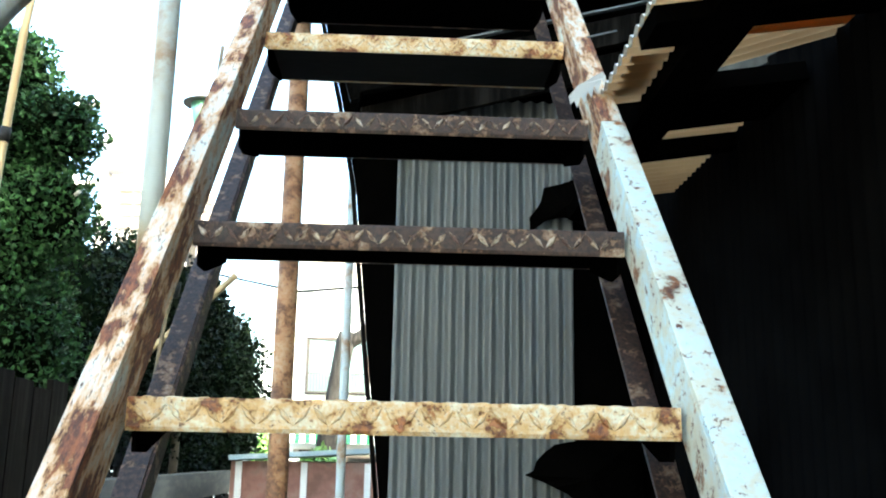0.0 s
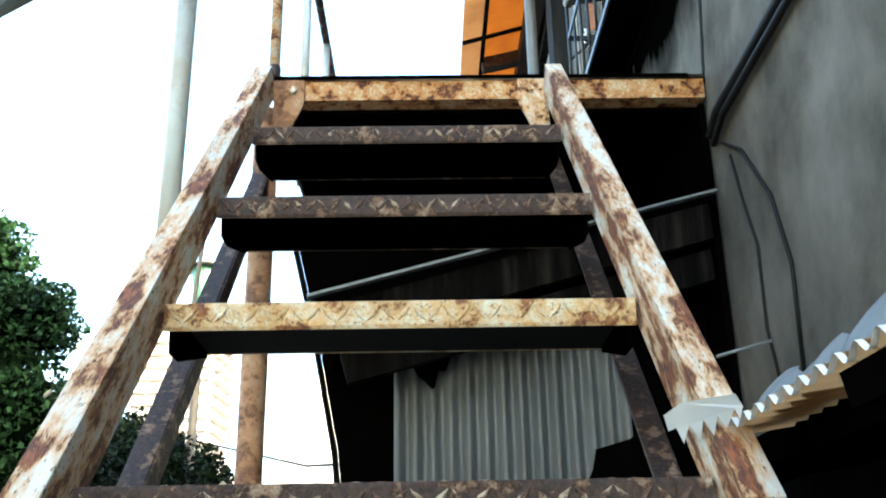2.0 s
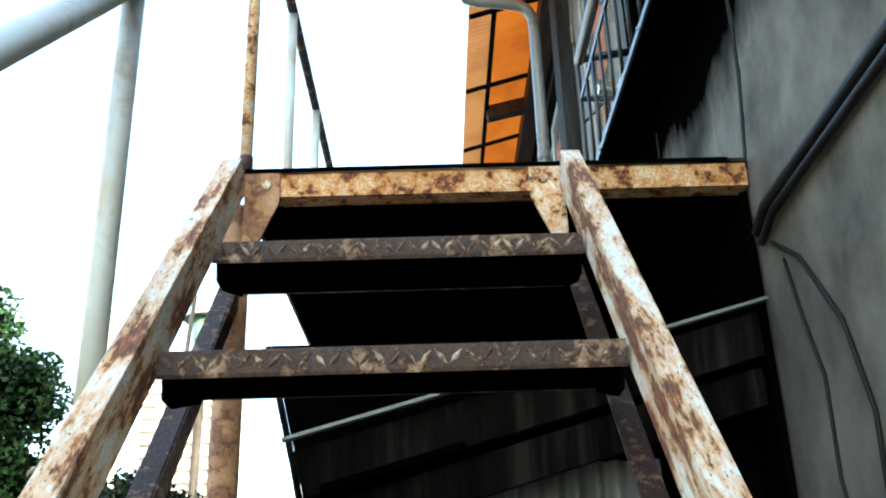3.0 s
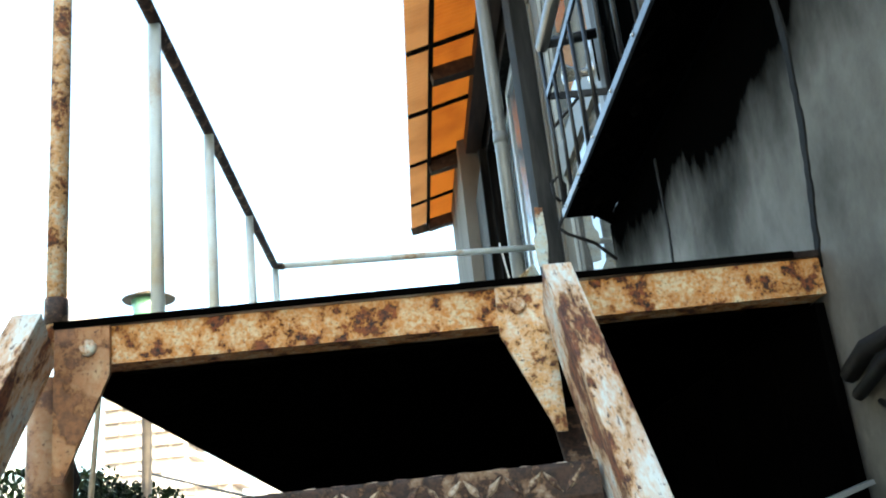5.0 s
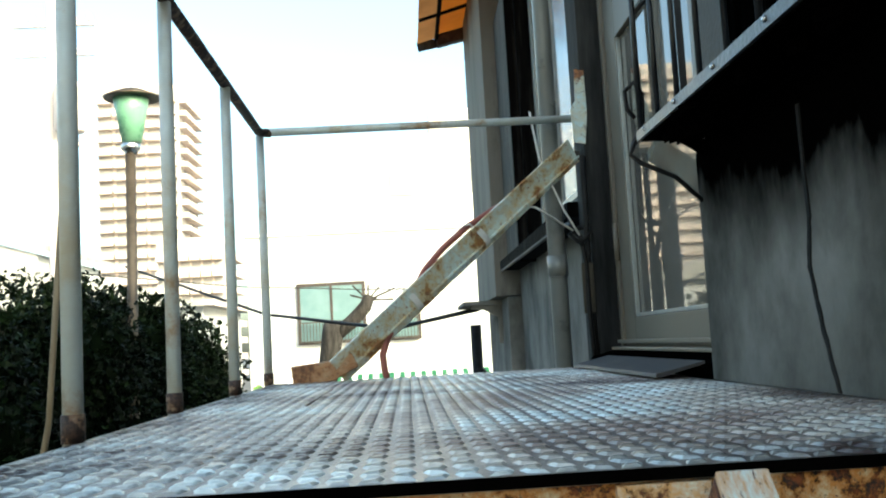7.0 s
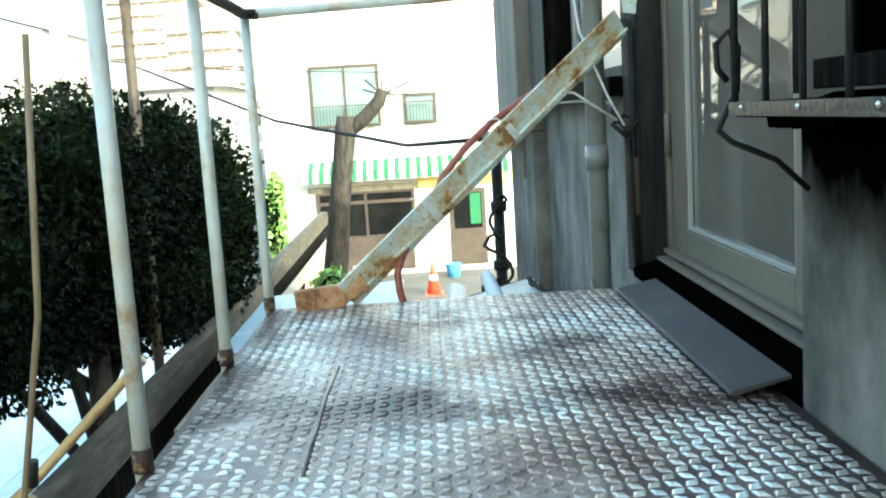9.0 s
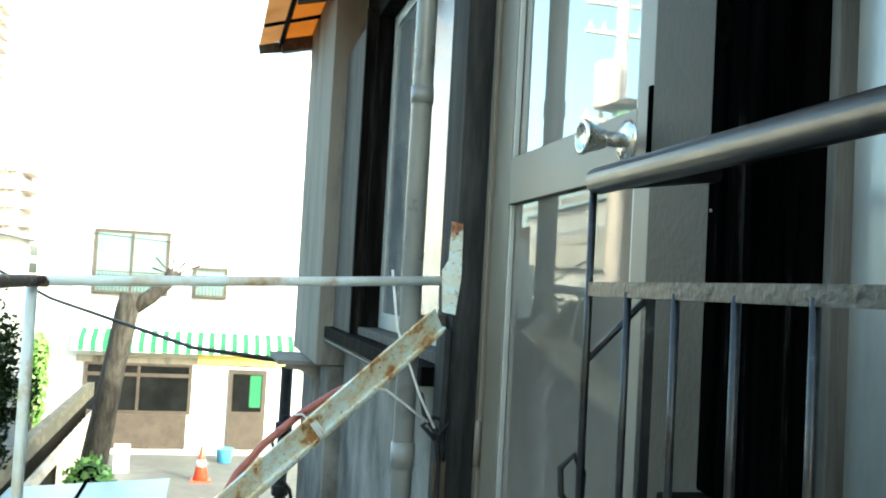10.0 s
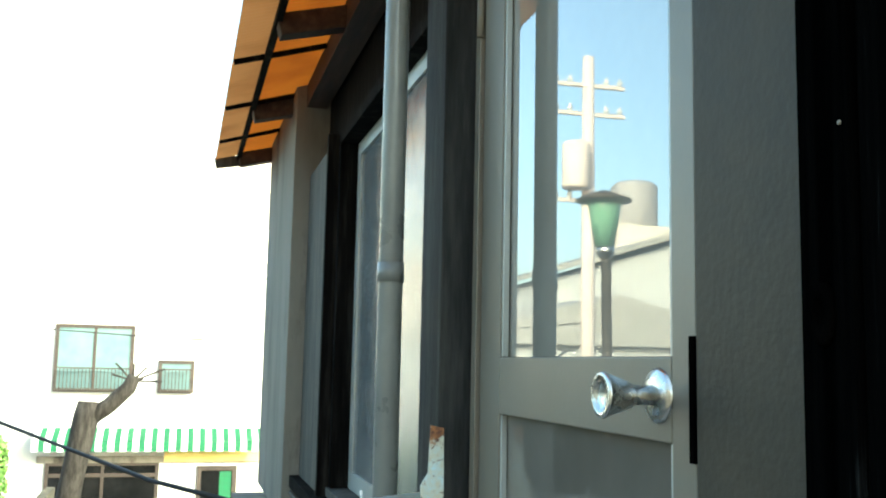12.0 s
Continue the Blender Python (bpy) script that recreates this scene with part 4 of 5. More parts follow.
for i in range(150):
    y, x = rnd.uniform(GY0, GY1 - 0.02), rnd.uniform(GX + 0.01, WALL - 0.02)
    w, d = rnd.uniform(0.012, 0.04), rnd.uniform(0.004, 0.016)
    bm_bar(flakes, (x, y, GZ - 0.004 - d * 0.4), (x + rnd.uniform(-0.02, 0.02), y + w, GZ - 0.006 - d * 0.3), d, 0.003, (rnd.uniform(-0.5, 0.5), 0, 1))
tagged(part("rust_flake", flakes, NEAR_BLACK, grille, "black rust flakes hanging below the tray"), kind="stuff")
part("bracket", prism([(GX + 0.06, GZ - 0.006), (WALL, GZ - 0.006), (WALL, GZ - 0.035)], "y", GY1 - 0.02, GY1 - 0.012), NEAR_BLACK, grille)

# window behind the guard
win2 = thing("guard_window", (0.68, 2.1, 3.34), "dark timber window with frosted sliding panes behind the guard", "window", kind="structure")
part("window_sill", box(0.60, 0.76, 1.152, 3.032, 3.334, 3.37, 0.003), DARKWOOD, win2)
part("head_trim", box(0.652, 0.76, 1.152, 2.893, 4.80, 4.858), DARKWOOD, win2)
# near-black frames; the first paints the shaded recess beside the post
for y0, y1 in ((2.866, 2.893), (2.02, 2.09), (1.152, 1.21)):
    part("window_frame", box(0.68, 0.76, y0, y1, 3.371, 4.799, 0.002), NEAR_BLACK, win2)
for y0, y1 in ((2.092, 2.864), (1.212, 2.018)):
    part("pane", box(0.712, 0.716, y0, y1, 3.372, 4.798), DUSTYPANE, win2, "dusty frosted pane")
    part("glazing_bar", box(0.690, 0.725, y0, y1, 3.992, 4.020, 0.002), DARKWOOD, win2)
    part("glazing_bar", box(0.695, 0.725, y0, y1, 4.36, 4.39, 0.002), DARKWOOD, win2)
    part("sash_stile", box(0.69, 0.73, y1 - 0.016, y1 - 0.001, 3.372, 4.798, 0.002), GREYWOOD, win2)

# ---- lean-to beside and under the stair ----
lean = thing("lean_to_roof", (0.45, 0.2, 2.2), "torn tan corrugated plastic lean-to roof on dark rafters", "roof")


def lean_at(u, v, w):
    return (v, u, 2.14 + 0.15 * (v - 0.31) + w)


def slanted(u, v, w):
    """The inner sheets, cut askew at their lower ends."""
    return lean_at(u - 0.55 * max(0.0, v - 0.445) * (1 if u > 1.2 else 0), v, w)


part("sheet", corrugated(-0.9, 1.448, 0.0335, 0.011, (0.304, 0.378), lean_at, seg=8), TAN, lean)
# white strip: the bright light on the sheet's rim as a colour
part("sheet_edge", corrugated(-0.9, 1.448, 0.0335, 0.011, (0.2985, 0.304), lean_at, seg=8), WHITE, lean, "wavy edge of the sheet, its lit rim painted white")
part("sheet", corrugated(-0.9, 1.335, 0.0335, 0.011, (0.438, 0.622), slanted, seg=8), TAN, lean)
part("sheet", corrugated(1.525, 1.665, 0.0335, 0.011, (0.438, 0.622), lean_at, seg=8), TAN, lean)
part("sheet", corrugated(1.72, 2.10, 0.0335, 0.011, (0.445, 0.622), lean_at, seg=8), TAN, lean)
part("edge_batten", bar((0.408, -0.95, 2.135), (0.408, 2.15, 2.135), 0.066, 0.035), NEAR_BLACK, lean)
for y, w in ((1.69, 0.045), (1.43, 0.19), (1.075, 0.055), (0.62, 0.07), (0.10, 0.07), (-0.45, 0.07)):
    part("rafter", bar((0.44, y, 2.140), (0.622, y, 2.169), w, 0.03, (0, 1, 0)), NEAR_BLACK, lean)
for y in (1.105, 0.60, 0.09, -0.45):
    part("rafter", bar((0.303, y, 2.118), (0.374, y, 2.130), 0.085, 0.025, (0, 1, 0)), NEAR_BLACK, lean)
lean_from = Vector((0.04, 0.06, 1.553))
lean.location = lean_from + (lean.location - lean_from) * 0.90 + Vector((0.02, 0, 0))
lean.scale = (0.90, 0.90, 0.90)
bm = bmesh.new()
# white here paints the brightly lit face of the torn end
scrap = [(0.0, 0.006), (0.25, 0.016), (0.9, 0.014), (1.0, 0.002), (0.93, -0.012), (0.88, 0.0), (0.78, -0.018), (0.70, -0.002), (0.62, -0.024), (0.53, -0.005), (0.44, -0.027), (0.35, -0.008), (0.24, -0.028), (0.16, -0.010), (0.06, -0.012)]
for u, v in scrap:
    bm.verts.new((0.258 + 0.034 * u, 1.330 - 0.12 * u + 0.004 * math.sin(u * 40), 2.098 - 0.012 * u + 0.8 * v))
bm.faces.new(bm.verts)
bmesh.ops.solidify(bm, geom=bm.faces[:], thickness=0.002)
part("torn_scrap", bm, WHITE, lean, "torn end of the sheet, its lit face painted white")
for y0, y1, h, ph in ((1.121, 1.266, 0.045, 0.3), (0.987, 1.096, 0.060, 1.1)):
    part("curled_flap", corrugated(y0, y1, 0.030, 0.007, (0.0, h), lambda u, v, w: (0.312 + w + 0.35 * v + 0.5 * v * v / h, u + 0.15 * v, 2.082 + v * (0.75 + 0.25 * math.sin(9 * (u - y0) / (y1 - y0) + ph))), seg=6, rough_end=0.01), GALV, lean, "dirty curled flap of sheet")
part("wire", tube([(0.247, 1.12, 2.104), (0.287, 1.12, 2.115)], 0.0012, 6), GALV, lean)

panel = thing("corrugated_panel", (0.2, 2.22, GROUND), "grey corrugated steel panel standing below the landing", "panel")
part("sheet", corrugated(-0.015, 0.2275, 0.0325, 0.010, (GROUND, 2.47), lambda u, v, w: (u, 2.22 + 1.7 * w, v)), GALV, panel)
part("sheet", corrugated(0.2275, 0.42, 0.0325, 0.010, (GROUND, 2.44), lambda u, v, w: (u, 2.223 + 1.7 * w, v)), GALV, panel)
part("rail", box(-0.01, 0.42, 2.231, 2.25, 1.05, 1.09), NEAR_BLACK, panel)
# Added boards whose near-black paints the shade on the wall below the deck.
boards = thing("shade_boards_under_landing", (0.58, 3.0, GROUND), "near-black boards added for the shaded house wall under the landing", "boarding", kind="structure")
shade_board_me = mesh_of("board", box(0.0, 0.012, 0.002, 0.150, 0, 2.863 - GROUND, 0.002), NEAR_BLACK)
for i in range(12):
    ob = new("board", shade_board_me)
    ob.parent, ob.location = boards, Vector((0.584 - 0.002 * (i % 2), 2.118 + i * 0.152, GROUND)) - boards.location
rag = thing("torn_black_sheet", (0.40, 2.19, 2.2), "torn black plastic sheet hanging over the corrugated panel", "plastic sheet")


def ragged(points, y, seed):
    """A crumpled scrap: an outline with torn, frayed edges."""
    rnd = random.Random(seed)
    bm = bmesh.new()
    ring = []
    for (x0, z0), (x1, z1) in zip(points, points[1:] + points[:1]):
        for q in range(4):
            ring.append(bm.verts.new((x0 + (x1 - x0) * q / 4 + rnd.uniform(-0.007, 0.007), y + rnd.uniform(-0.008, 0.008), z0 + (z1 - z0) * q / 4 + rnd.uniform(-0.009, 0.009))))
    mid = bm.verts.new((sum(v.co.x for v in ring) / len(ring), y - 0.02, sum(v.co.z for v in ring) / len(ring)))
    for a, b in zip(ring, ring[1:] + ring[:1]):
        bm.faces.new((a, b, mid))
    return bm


part("flap", ragged([(0.305, 2.10), (0.345, 2.20), (0.47, 2.26), (0.47, 2.09), (0.40, 2.13)], 2.185, 2), NEAR_BLACK, rag)
part("flap", ragged([(0.30, 1.52), (0.36, 1.585), (0.56, 1.60), (0.57, 1.40), (0.42, 1.45)], 2.175, 3), NEAR_BLACK, rag)
# this flap draws the dark ragged hole in the panel's top corner
part("flap", ragged([(0.0, 2.46), (0.0, 2.375), (0.05, 2.315), (0.085, 2.37), (0.11, 2.44)], 2.195, 4), NEAR_BLACK, rag)
# added board, near-black in place of the shade behind the stair
structure("shade_board_under_landing", box(0.422, 0.586, 2.24, 2.26, GROUND, 2.60), NEAR_BLACK, "near-black board added for the shade under the landing", "wall")
# Added near-black sheet that fills the dark area left of and behind the panel.
filler = thing("dark_filler_sheet", (0.2, 2.27, GROUND), "near-black sheet filling the dark area behind the corrugated panel", "tarpaulin")
part("sheet", prism([(-0.215, 2.66), (-0.165, 2.45), (-0.120, 2.22), (-0.080, 1.84), (-0.03, 1.4), (0.0, GROUND), (0.42, GROUND), (0.42, 2.66)], "y", 2.262, 2.275), NEAR_BLACK, filler)
part("hem", tube([(-0.222, 2.268, 2.66), (-0.172, 2.268, 2.45), (-0.127, 2.268, 2.22), (-0.087, 2.268, 1.84), (-0.037, 2.268, 1.4)], 0.006, 8), DARKWOOD, filler)
# siding whose near-black colour holds the shade below the lean-to roof
structure("siding_east", corrugated(-4.8, 2.20, 0.04, 0.010, (GROUND, 2.19), lambda u, v, w: (WALL - 0.012 + w * 0.8, u, v)), SHADED_SIDING, "corrugated siding under the lean-to, shade painted into its colour", "wall")

planks = thing("sloping_planks", (0.2, 2.05, 2.5), "dark sloping planks with a pale metal strip under the landing", "planks")
part("metal_strip", bar((-0.16, 2.06, 2.455), (0.59, 2.10, 2.665), 0.016, 0.005, (0, 1, 0)), GALV, planks, "pale bent metal strip")
part("plank", bar((-0.14, 2.10, 2.41), (0.59, 2.14, 2.62), 0.02, 0.07, (0, 1, 0), 0.002), DARKWOOD, planks)
part("plank", bar((-0.10, 2.12, 2.34), (0.59, 2.16, 2.54), 0.02, 0.06, (0, 1, 0), 0.002), DARKWOOD, planks)
part("plank", bar((-0.12, 2.16, 2.38), (0.59, 2.30, 2.60), 0.20, 0.012, (0, 1, 0), 0.002), NEAR_BLACK, planks)

cable = thing("wall_cables", (0.59, 2.0, 2.7), "black cables clipped along the rendered wall", "cable")
part("cable", tube([(0.590, 2.09, 2.775), (0.586, 2.03, 2.792), (0.588, 1.6, 2.803), (0.588, 1.0, 2.81), (0.588, -1.5, 2.82)], 0.010, 8), RUBBER, cable)
part("cable", tube([(0.590, 2.08, 2.752), (0.586, 2.0, 2.772), (0.588, 1.6, 2.782), (0.588, 1.0, 2.79), (0.588, -1.5, 2.80)], 0.007, 8), RUBBER, cable)
part("cable", tube([(0.596, 2.05, 2.74), (0.596, 1.96, 2.68), (0.596, 1.86, 2.55), (0.596, 1.82, 2.42), (0.596, 1.84, 2.22)], 0.0035, 6), RUBBER, cable)
part("cable", tube([(0.597, 2.02, 2.70), (0.597, 1.99, 2.60), (0.597, 1.95, 2.50), (0.597, 1.96, 2.36), (0.597, 1.93, 2.25)], 0.0028, 6), RUBBER, cable)


def tar_run(line, width, seed):
    """An uneven flat smear of tar that follows a crack up the wall."""
    rnd = random.Random(seed)
    bm = bmesh.new()
    fine = []
    for (y0, z0), (y1, z1) in zip(line, line[1:]):
        for q in range(8):
            f = q / 8
            fine.append((y0 + (y1 - y0) * f + rnd.uniform(-0.0012, 0.0012), z0 + (z1 - z0) * f, width * rnd.uniform(0.8, 1.2)))
    rows = [[bm.verts.new((WALL + x, y + w * k, z)) for x, k in ((0.002, -0.5), (-0.002, -0.3), (-0.002, 0.3), (0.002, 0.5))] for y, z, w in fine]
    for a, b in zip(rows, rows[1:]):
        for k in range(3):
            bm.faces.new((a[k], a[k + 1], b[k + 1], b[k]))
    bmesh.ops.recalc_face_normals(bm, faces=bm.faces)
    return bm


structure("wall_crack", tar_run([(2.12, 2.90), (2.098, 2.98), (2.080, 3.06), (2.07, 3.16), (2.075, 3.29)], 0.020, 3), TAR, "dark tarred crack in the rendered wall", "crack")
structure("wall_crack", tar_run([(2.605, 2.92), (2.632, 2.99), (2.655, 3.07), (2.645, 3.13), (2.65, 3.29)], 0.013, 4), TAR, "dark tarred crack in the rendered wall", "crack")

# cables by the door post
dcab = thing("cable_bundle", (0.615, 4.12, 2.93), "black cables running down beside the door and along the ledge", "cable")
part("cable", tube([(0.615, 4.12, 2.93), (0.61, 4.13, 3.05), (0.612, 4.14, 3.2), (0.60, 4.13, 3.27), (0.58, 4.16, 3.30), (0.60, 4.3, 3.33), (0.60, 4.8, 3.34), (0.595, 6.3, 3.34)], 0.007, 8), RUBBER, dcab)
part("cable", tube([(0.625, 4.14, 2.93), (0.62, 4.15, 3.1), (0.62, 4.145, 3.3), (0.622, 4.14, 3.5)], 0.009, 8), RUBBER, dcab)
part("cable", tube([(0.60, 4.12, 3.26), (0.63, 4.14, 3.285), (0.60, 4.15, 3.30), (0.57, 4.14, 3.28), (0.60, 4.12, 3.25)], 0.006, 8), RUBBER, dcab)
part("junction_box", box(0.598, 0.63, 4.135, 4.149, 3.06, 3.20, 0.003), ALU_DARK, dcab)
corner = thing("corner_cables", (0.52, 7.66, GROUND), "black conduit with tangled cables at the pier's corner", "cable")
part("conduit", tube([(0.545, 7.64, GROUND), (0.545, 7.64, 3.1)], 0.035, 12), RUBBER, corner)
rnd = random.Random(6)
for i in range(7):
    z = 1.95 + 0.14 * i + rnd.uniform(-0.04, 0.04)
    out, h = rnd.uniform(0.05, 0.13), rnd.uniform(0.05, 0.12)
    side = -1 if i % 3 else 0.7
    loop = [(0.545 + side * out * math.sin(q * math.pi / 8) + 0.012 * rnd.uniform(-1, 1), 7.60 - 0.02 * (i % 2), z + h * 2 * (q / 8 - 0.5) + 0.02 * rnd.uniform(-1, 1)) for q in range(9)]
    part("cable", tube(loop, 0.011, 7), RUBBER, corner)
for i, z in enumerate((2.02, 2.36, 2.72)):
    part("clamp", lathe([(0.046, z), (0.050, z + 0.01), (0.050, z + 0.05), (0.046, z + 0.06)], 14, (0.545, 7.64, 0)), RUBBER, corner)
solo("twine_line", bm_tube(bm_tube(bmesh.new(), [(0.48, 4.13, 3.63), (0.50, 4.14, 3.5), (0.56, 4.14, 3.35), (0.60, 4.13, 3.27)], 0.003, 6), [(0.40, 4.1, 3.37), (0.48, 4.13, 3.36), (0.58, 4.13, 3.29)], 0.003, 6), STRING, "white twine tied between rail and cables", "string")


# ---- plants ----
def leaf_cloud(seed, blobs, count, size):
    """Many small bent leaves over the outer shell of overlapping lumps."""
    rnd = random.Random(seed)
    verts, faces = [], []
    total = sum(b[3] * b[4] for b in blobs)
    for cx, cy, cz, rx, ry, rz in [(b[0], b[1], b[2], b[3], b[4], b[5]) for b in blobs]:
        for _ in range(int(count * rx * ry / total)):
            v = Vector((rnd.gauss(0, 1), rnd.gauss(0, 1), rnd.gauss(0, 1))).normalized()
            lump = 1 + 0.22 * noise.noise((v.x * 2.3 + cx, v.y * 2.3 + cy, v.z * 2.3 + seed)) + 0.12 * noise.noise((v.x * 7, v.y * 7 + cx, v.z * 7))
            rr = lump * (1 - 0.35 * rnd.random() ** 2)
            p = Vector((cx + v.x * rx * rr, cy + v.y * ry * rr, cz + v.z * rz * rr))
            d = Vector((rnd.gauss(0, 1), rnd.gauss(0, 1), rnd.gauss(0, 1))) + v * 0.8
            d.normalize()
            s = d.orthogonal().normalized()
            s = (Matrix.Rotation(rnd.random() * 6.28, 3, d) @ s)
            l = size * (0.6 + 0.8 * rnd.random())
            n = d.cross(s)
            k = len(verts)
            verts += [p - s * l * 0.28, p + d * l * 0.5 + n * l * 0.1, p + s * l * 0.28, p - d * l * 0.5 + n * l * 0.1]
            faces.append((k, k + 1, k + 2, k + 3))
    me = bpy.data.meshes.new("crown")
    me.from_pydata([tuple(v) for v in verts], [], faces)
    return me


# Added dark solids inside the leaves: they block light and paint the crown's inner shade.
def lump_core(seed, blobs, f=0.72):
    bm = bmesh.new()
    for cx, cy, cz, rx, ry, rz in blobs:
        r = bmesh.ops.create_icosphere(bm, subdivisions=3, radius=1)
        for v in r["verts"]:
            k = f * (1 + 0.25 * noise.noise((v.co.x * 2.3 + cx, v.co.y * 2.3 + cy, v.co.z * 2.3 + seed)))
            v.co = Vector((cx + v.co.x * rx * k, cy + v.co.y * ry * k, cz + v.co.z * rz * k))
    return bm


def tree(name, seed, base, blobs, count, size, label, leaf=LEAF, trunk=0.07, category="tree", limbs=True):
    t = thing(name, base, label, category)
    top = Vector((sum(b[0] for b in blobs) / len(blobs), sum(b[1] for b in blobs) / len(blobs), max(b[2] for b in blobs)))
    b = Vector(base)
    bm = bmesh.new()
    mid = b.lerp(top, 0.5) + Vector((0.05, -0.04, 0))
    bm_tube(bm, [b, b.lerp(mid, 0.5), mid, top], trunk, 10, True, [trunk * 1.2, trunk, trunk * 0.8, trunk * 0.3])
    for q, bl in enumerate(blobs):
        st = b.lerp(top, 0.25 + 0.5 * q / len(blobs))
        en = Vector(bl[:3])
        bm_tube(bm, [st, st.lerp(en, 0.5) + Vector((0, 0, 0.08)), en], trunk * 0.4, 7, True, [trunk * 0.5, trunk * 0.35, trunk * 0.15])
    part("trunk", bm, BARK, t)
    me = leaf_cloud(seed, blobs, count, size)
    me.materials.append(leaf)
    c = new("crown", me)
    c.parent, c.matrix_parent_inverse = t, t.matrix_basis.inverted()
    part("dark_core", lump_core(seed, blobs), LEAFCORE, t)
    return t


hedge_blobs = [(-3.13, 7.68, 2.49, 1.03, 1.03, 0.94), (-3.01, 9.18, 2.68, 1.05, 1.12, 1.03), (-2.98, 10.49, 2.73, 1.01, 1.12, 1.05), (-2.9, 11.98, 2.53, 0.94, 1.08, 1.01), (-2.83, 13.29, 2.19, 0.82, 0.94, 0.94), (-4.21, 8.81, 2.64, 1.12, 1.5, 0.94), (-2.43, 8.99, 3.05, 0.45, 0.75, 0.56), (-2.38, 10.49, 3.09, 0.45, 0.84, 0.56), (-2.34, 11.98, 2.73, 0.45, 0.75, 0.56), (-3.24, 8.62, 2.04, 0.94, 1.12, 0.67), (-2.9, 10.49, 1.89, 0.94, 1.22, 0.67), (-2.81, 12.17, 1.7, 0.84, 1.12, 0.67)]
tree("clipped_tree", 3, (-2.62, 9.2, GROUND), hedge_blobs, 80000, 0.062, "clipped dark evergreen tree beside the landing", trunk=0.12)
tree("clipped_tree", 5, (-2.5, 12.9, GROUND), [(-2.6, 12.6, 2.75, 0.75, 0.8, 0.85), (-2.6, 13.2, 2.2, 0.8, 0.8, 0.8), (-2.5, 12.6, 1.6, 0.6, 0.7, 0.6)], 12000, 0.075, "small clipped evergreen behind the larger one")
con = [(-2.10, 5.4, 3.42, 0.30, 0.35, 0.24), (-2.42, 5.4, 3.78, 0.32, 0.35, 0.27), (-2.15, 5.5, 2.93, 0.33, 0.4, 0.33), (-2.5, 5.5, 3.3, 0.45, 0.45, 0.40), (-2.85, 5.6, 3.9, 0.42, 0.45, 0.36), (-2.55, 5.5, 2.6, 0.55, 0.5, 0.5),
       (-2.35, 5.5, 2.15, 0.5, 0.5, 0.5), (-3.2, 5.7, 3.0, 0.6, 0.5, 0.8), (-3.0, 5.7, 2.0, 0.7, 0.5, 0.8), (-2.4, 5.5, 1.5, 0.5, 0.5, 0.5)]
tree("pine_tree", 8, (-2.6, 5.6, GROUND), con, 52000, 0.040, "dark green pine with uneven spreading crown", PINE)

# bare twigs among the leaves
solo("bare_branch", bm_tube(bm_tube(bmesh.new(), [(-2.35, 5.6, 2.95), (-2.2, 5.5, 3.0), (-2.02, 5.45, 2.97), (-1.9, 5.4, 3.04)], 0.018, 8, True, [0.03, 0.024, 0.02, 0.010]),
                            [(-2.02, 5.45, 2.97), (-1.95, 5.42, 2.9), (-1.93, 5.4, 2.84)], 0.012, 6), WEATHERED, "pale bare broken branch among the pine leaves", "branch")

# bamboo pole and cross poles
bam = thing("bamboo_pole", (-1.62, 3.6, GROUND), "tall weathered yellow bamboo pole", "pole")
part("pole", tube([(-1.66, 3.6, GROUND), (-1.60, 3.6, 2.5), (-1.56, 3.6, 3.2), (-1.53, 3.6, 3.5)], 0.017, 10), BAMBOO, bam)
part("binding", tube([(-1.588, 3.6, 2.74), (-1.584, 3.6, 2.80)], 0.022, 10), RUBBER, bam)
bam2 = thing("bamboo_pole", (-1.25, 5.2, GROUND), "grey bamboo pole tied to a sloping cross pole by the hedge", "pole")
part("pole", tube([(-1.40, 4.6, GROUND), (-1.15, 4.6, 2.2), (-1.03, 4.6, 2.82), (-0.97, 4.6, 3.62)], 0.010, 10), OLDBAMBOO, bam2)
part("cross_pole", tube([(-1.85, 5.2, 1.72), (-1.39, 5.2, 2.08), (-1.0, 5.2, 2.46), (-0.93, 5.2, 2.53)], 0.019, 10), BAMBOO, bam2, "yellow cross pole")
part("cross_pole", tube([(-1.82, 5.16, 1.70), (-1.50, 5.16, 1.945), (-1.36, 5.16, 2.055)], 0.017, 10), BAMBOO, bam2, "yellow cross pole")
part("binding", tube([(-1.12, 4.62, 2.30), (-1.11, 4.62, 2.38)], 0.02, 10), RUBBER, bam2)

# timber fence along the yard
fence = thing("board_fence", (-2.121, 8.0, GROUND), "weathered dark board fence with a heavy top beam", "fence")
fence_board = mesh_of("board", box(-0.012, 0.012, 0.004, 0.176, 0, 1.109 - GROUND, 0.002), DARKWOOD)
for i in range(84):
    ob = new("board", fence_board)
    ob.parent, ob.location = fence, Vector((-2.121, 6.574 + i * 0.18, GROUND - 0.02 * (i % 3))) - fence.location
part("top_beam", bar((-2.121, 6.574, 1.24), (-2.121, 22.229, 1.264), 0.155, 0.26, (1, 0, 0), 0.010), OLDBEAM, fence, "olive weathered top beam")
part("side_rail", bar((-1.92, 9.054, 0.954), (-1.873, 21.609, 0.954), 0.09, 0.14, (1, 0, 0), 0.006), WEATHERED, fence, "bleached side rail")
for i in range(7):
    part("prop", box(-2.059, -1.935, 17.889 + i * 0.56, 18.044 + i * 0.56, GROUND, 0.876, 0.003), WEATHERED, fence)
near_fence = thing("board_fence", (-1.33, 2.6, GROUND), "dark grey board fence below the pine", "fence")
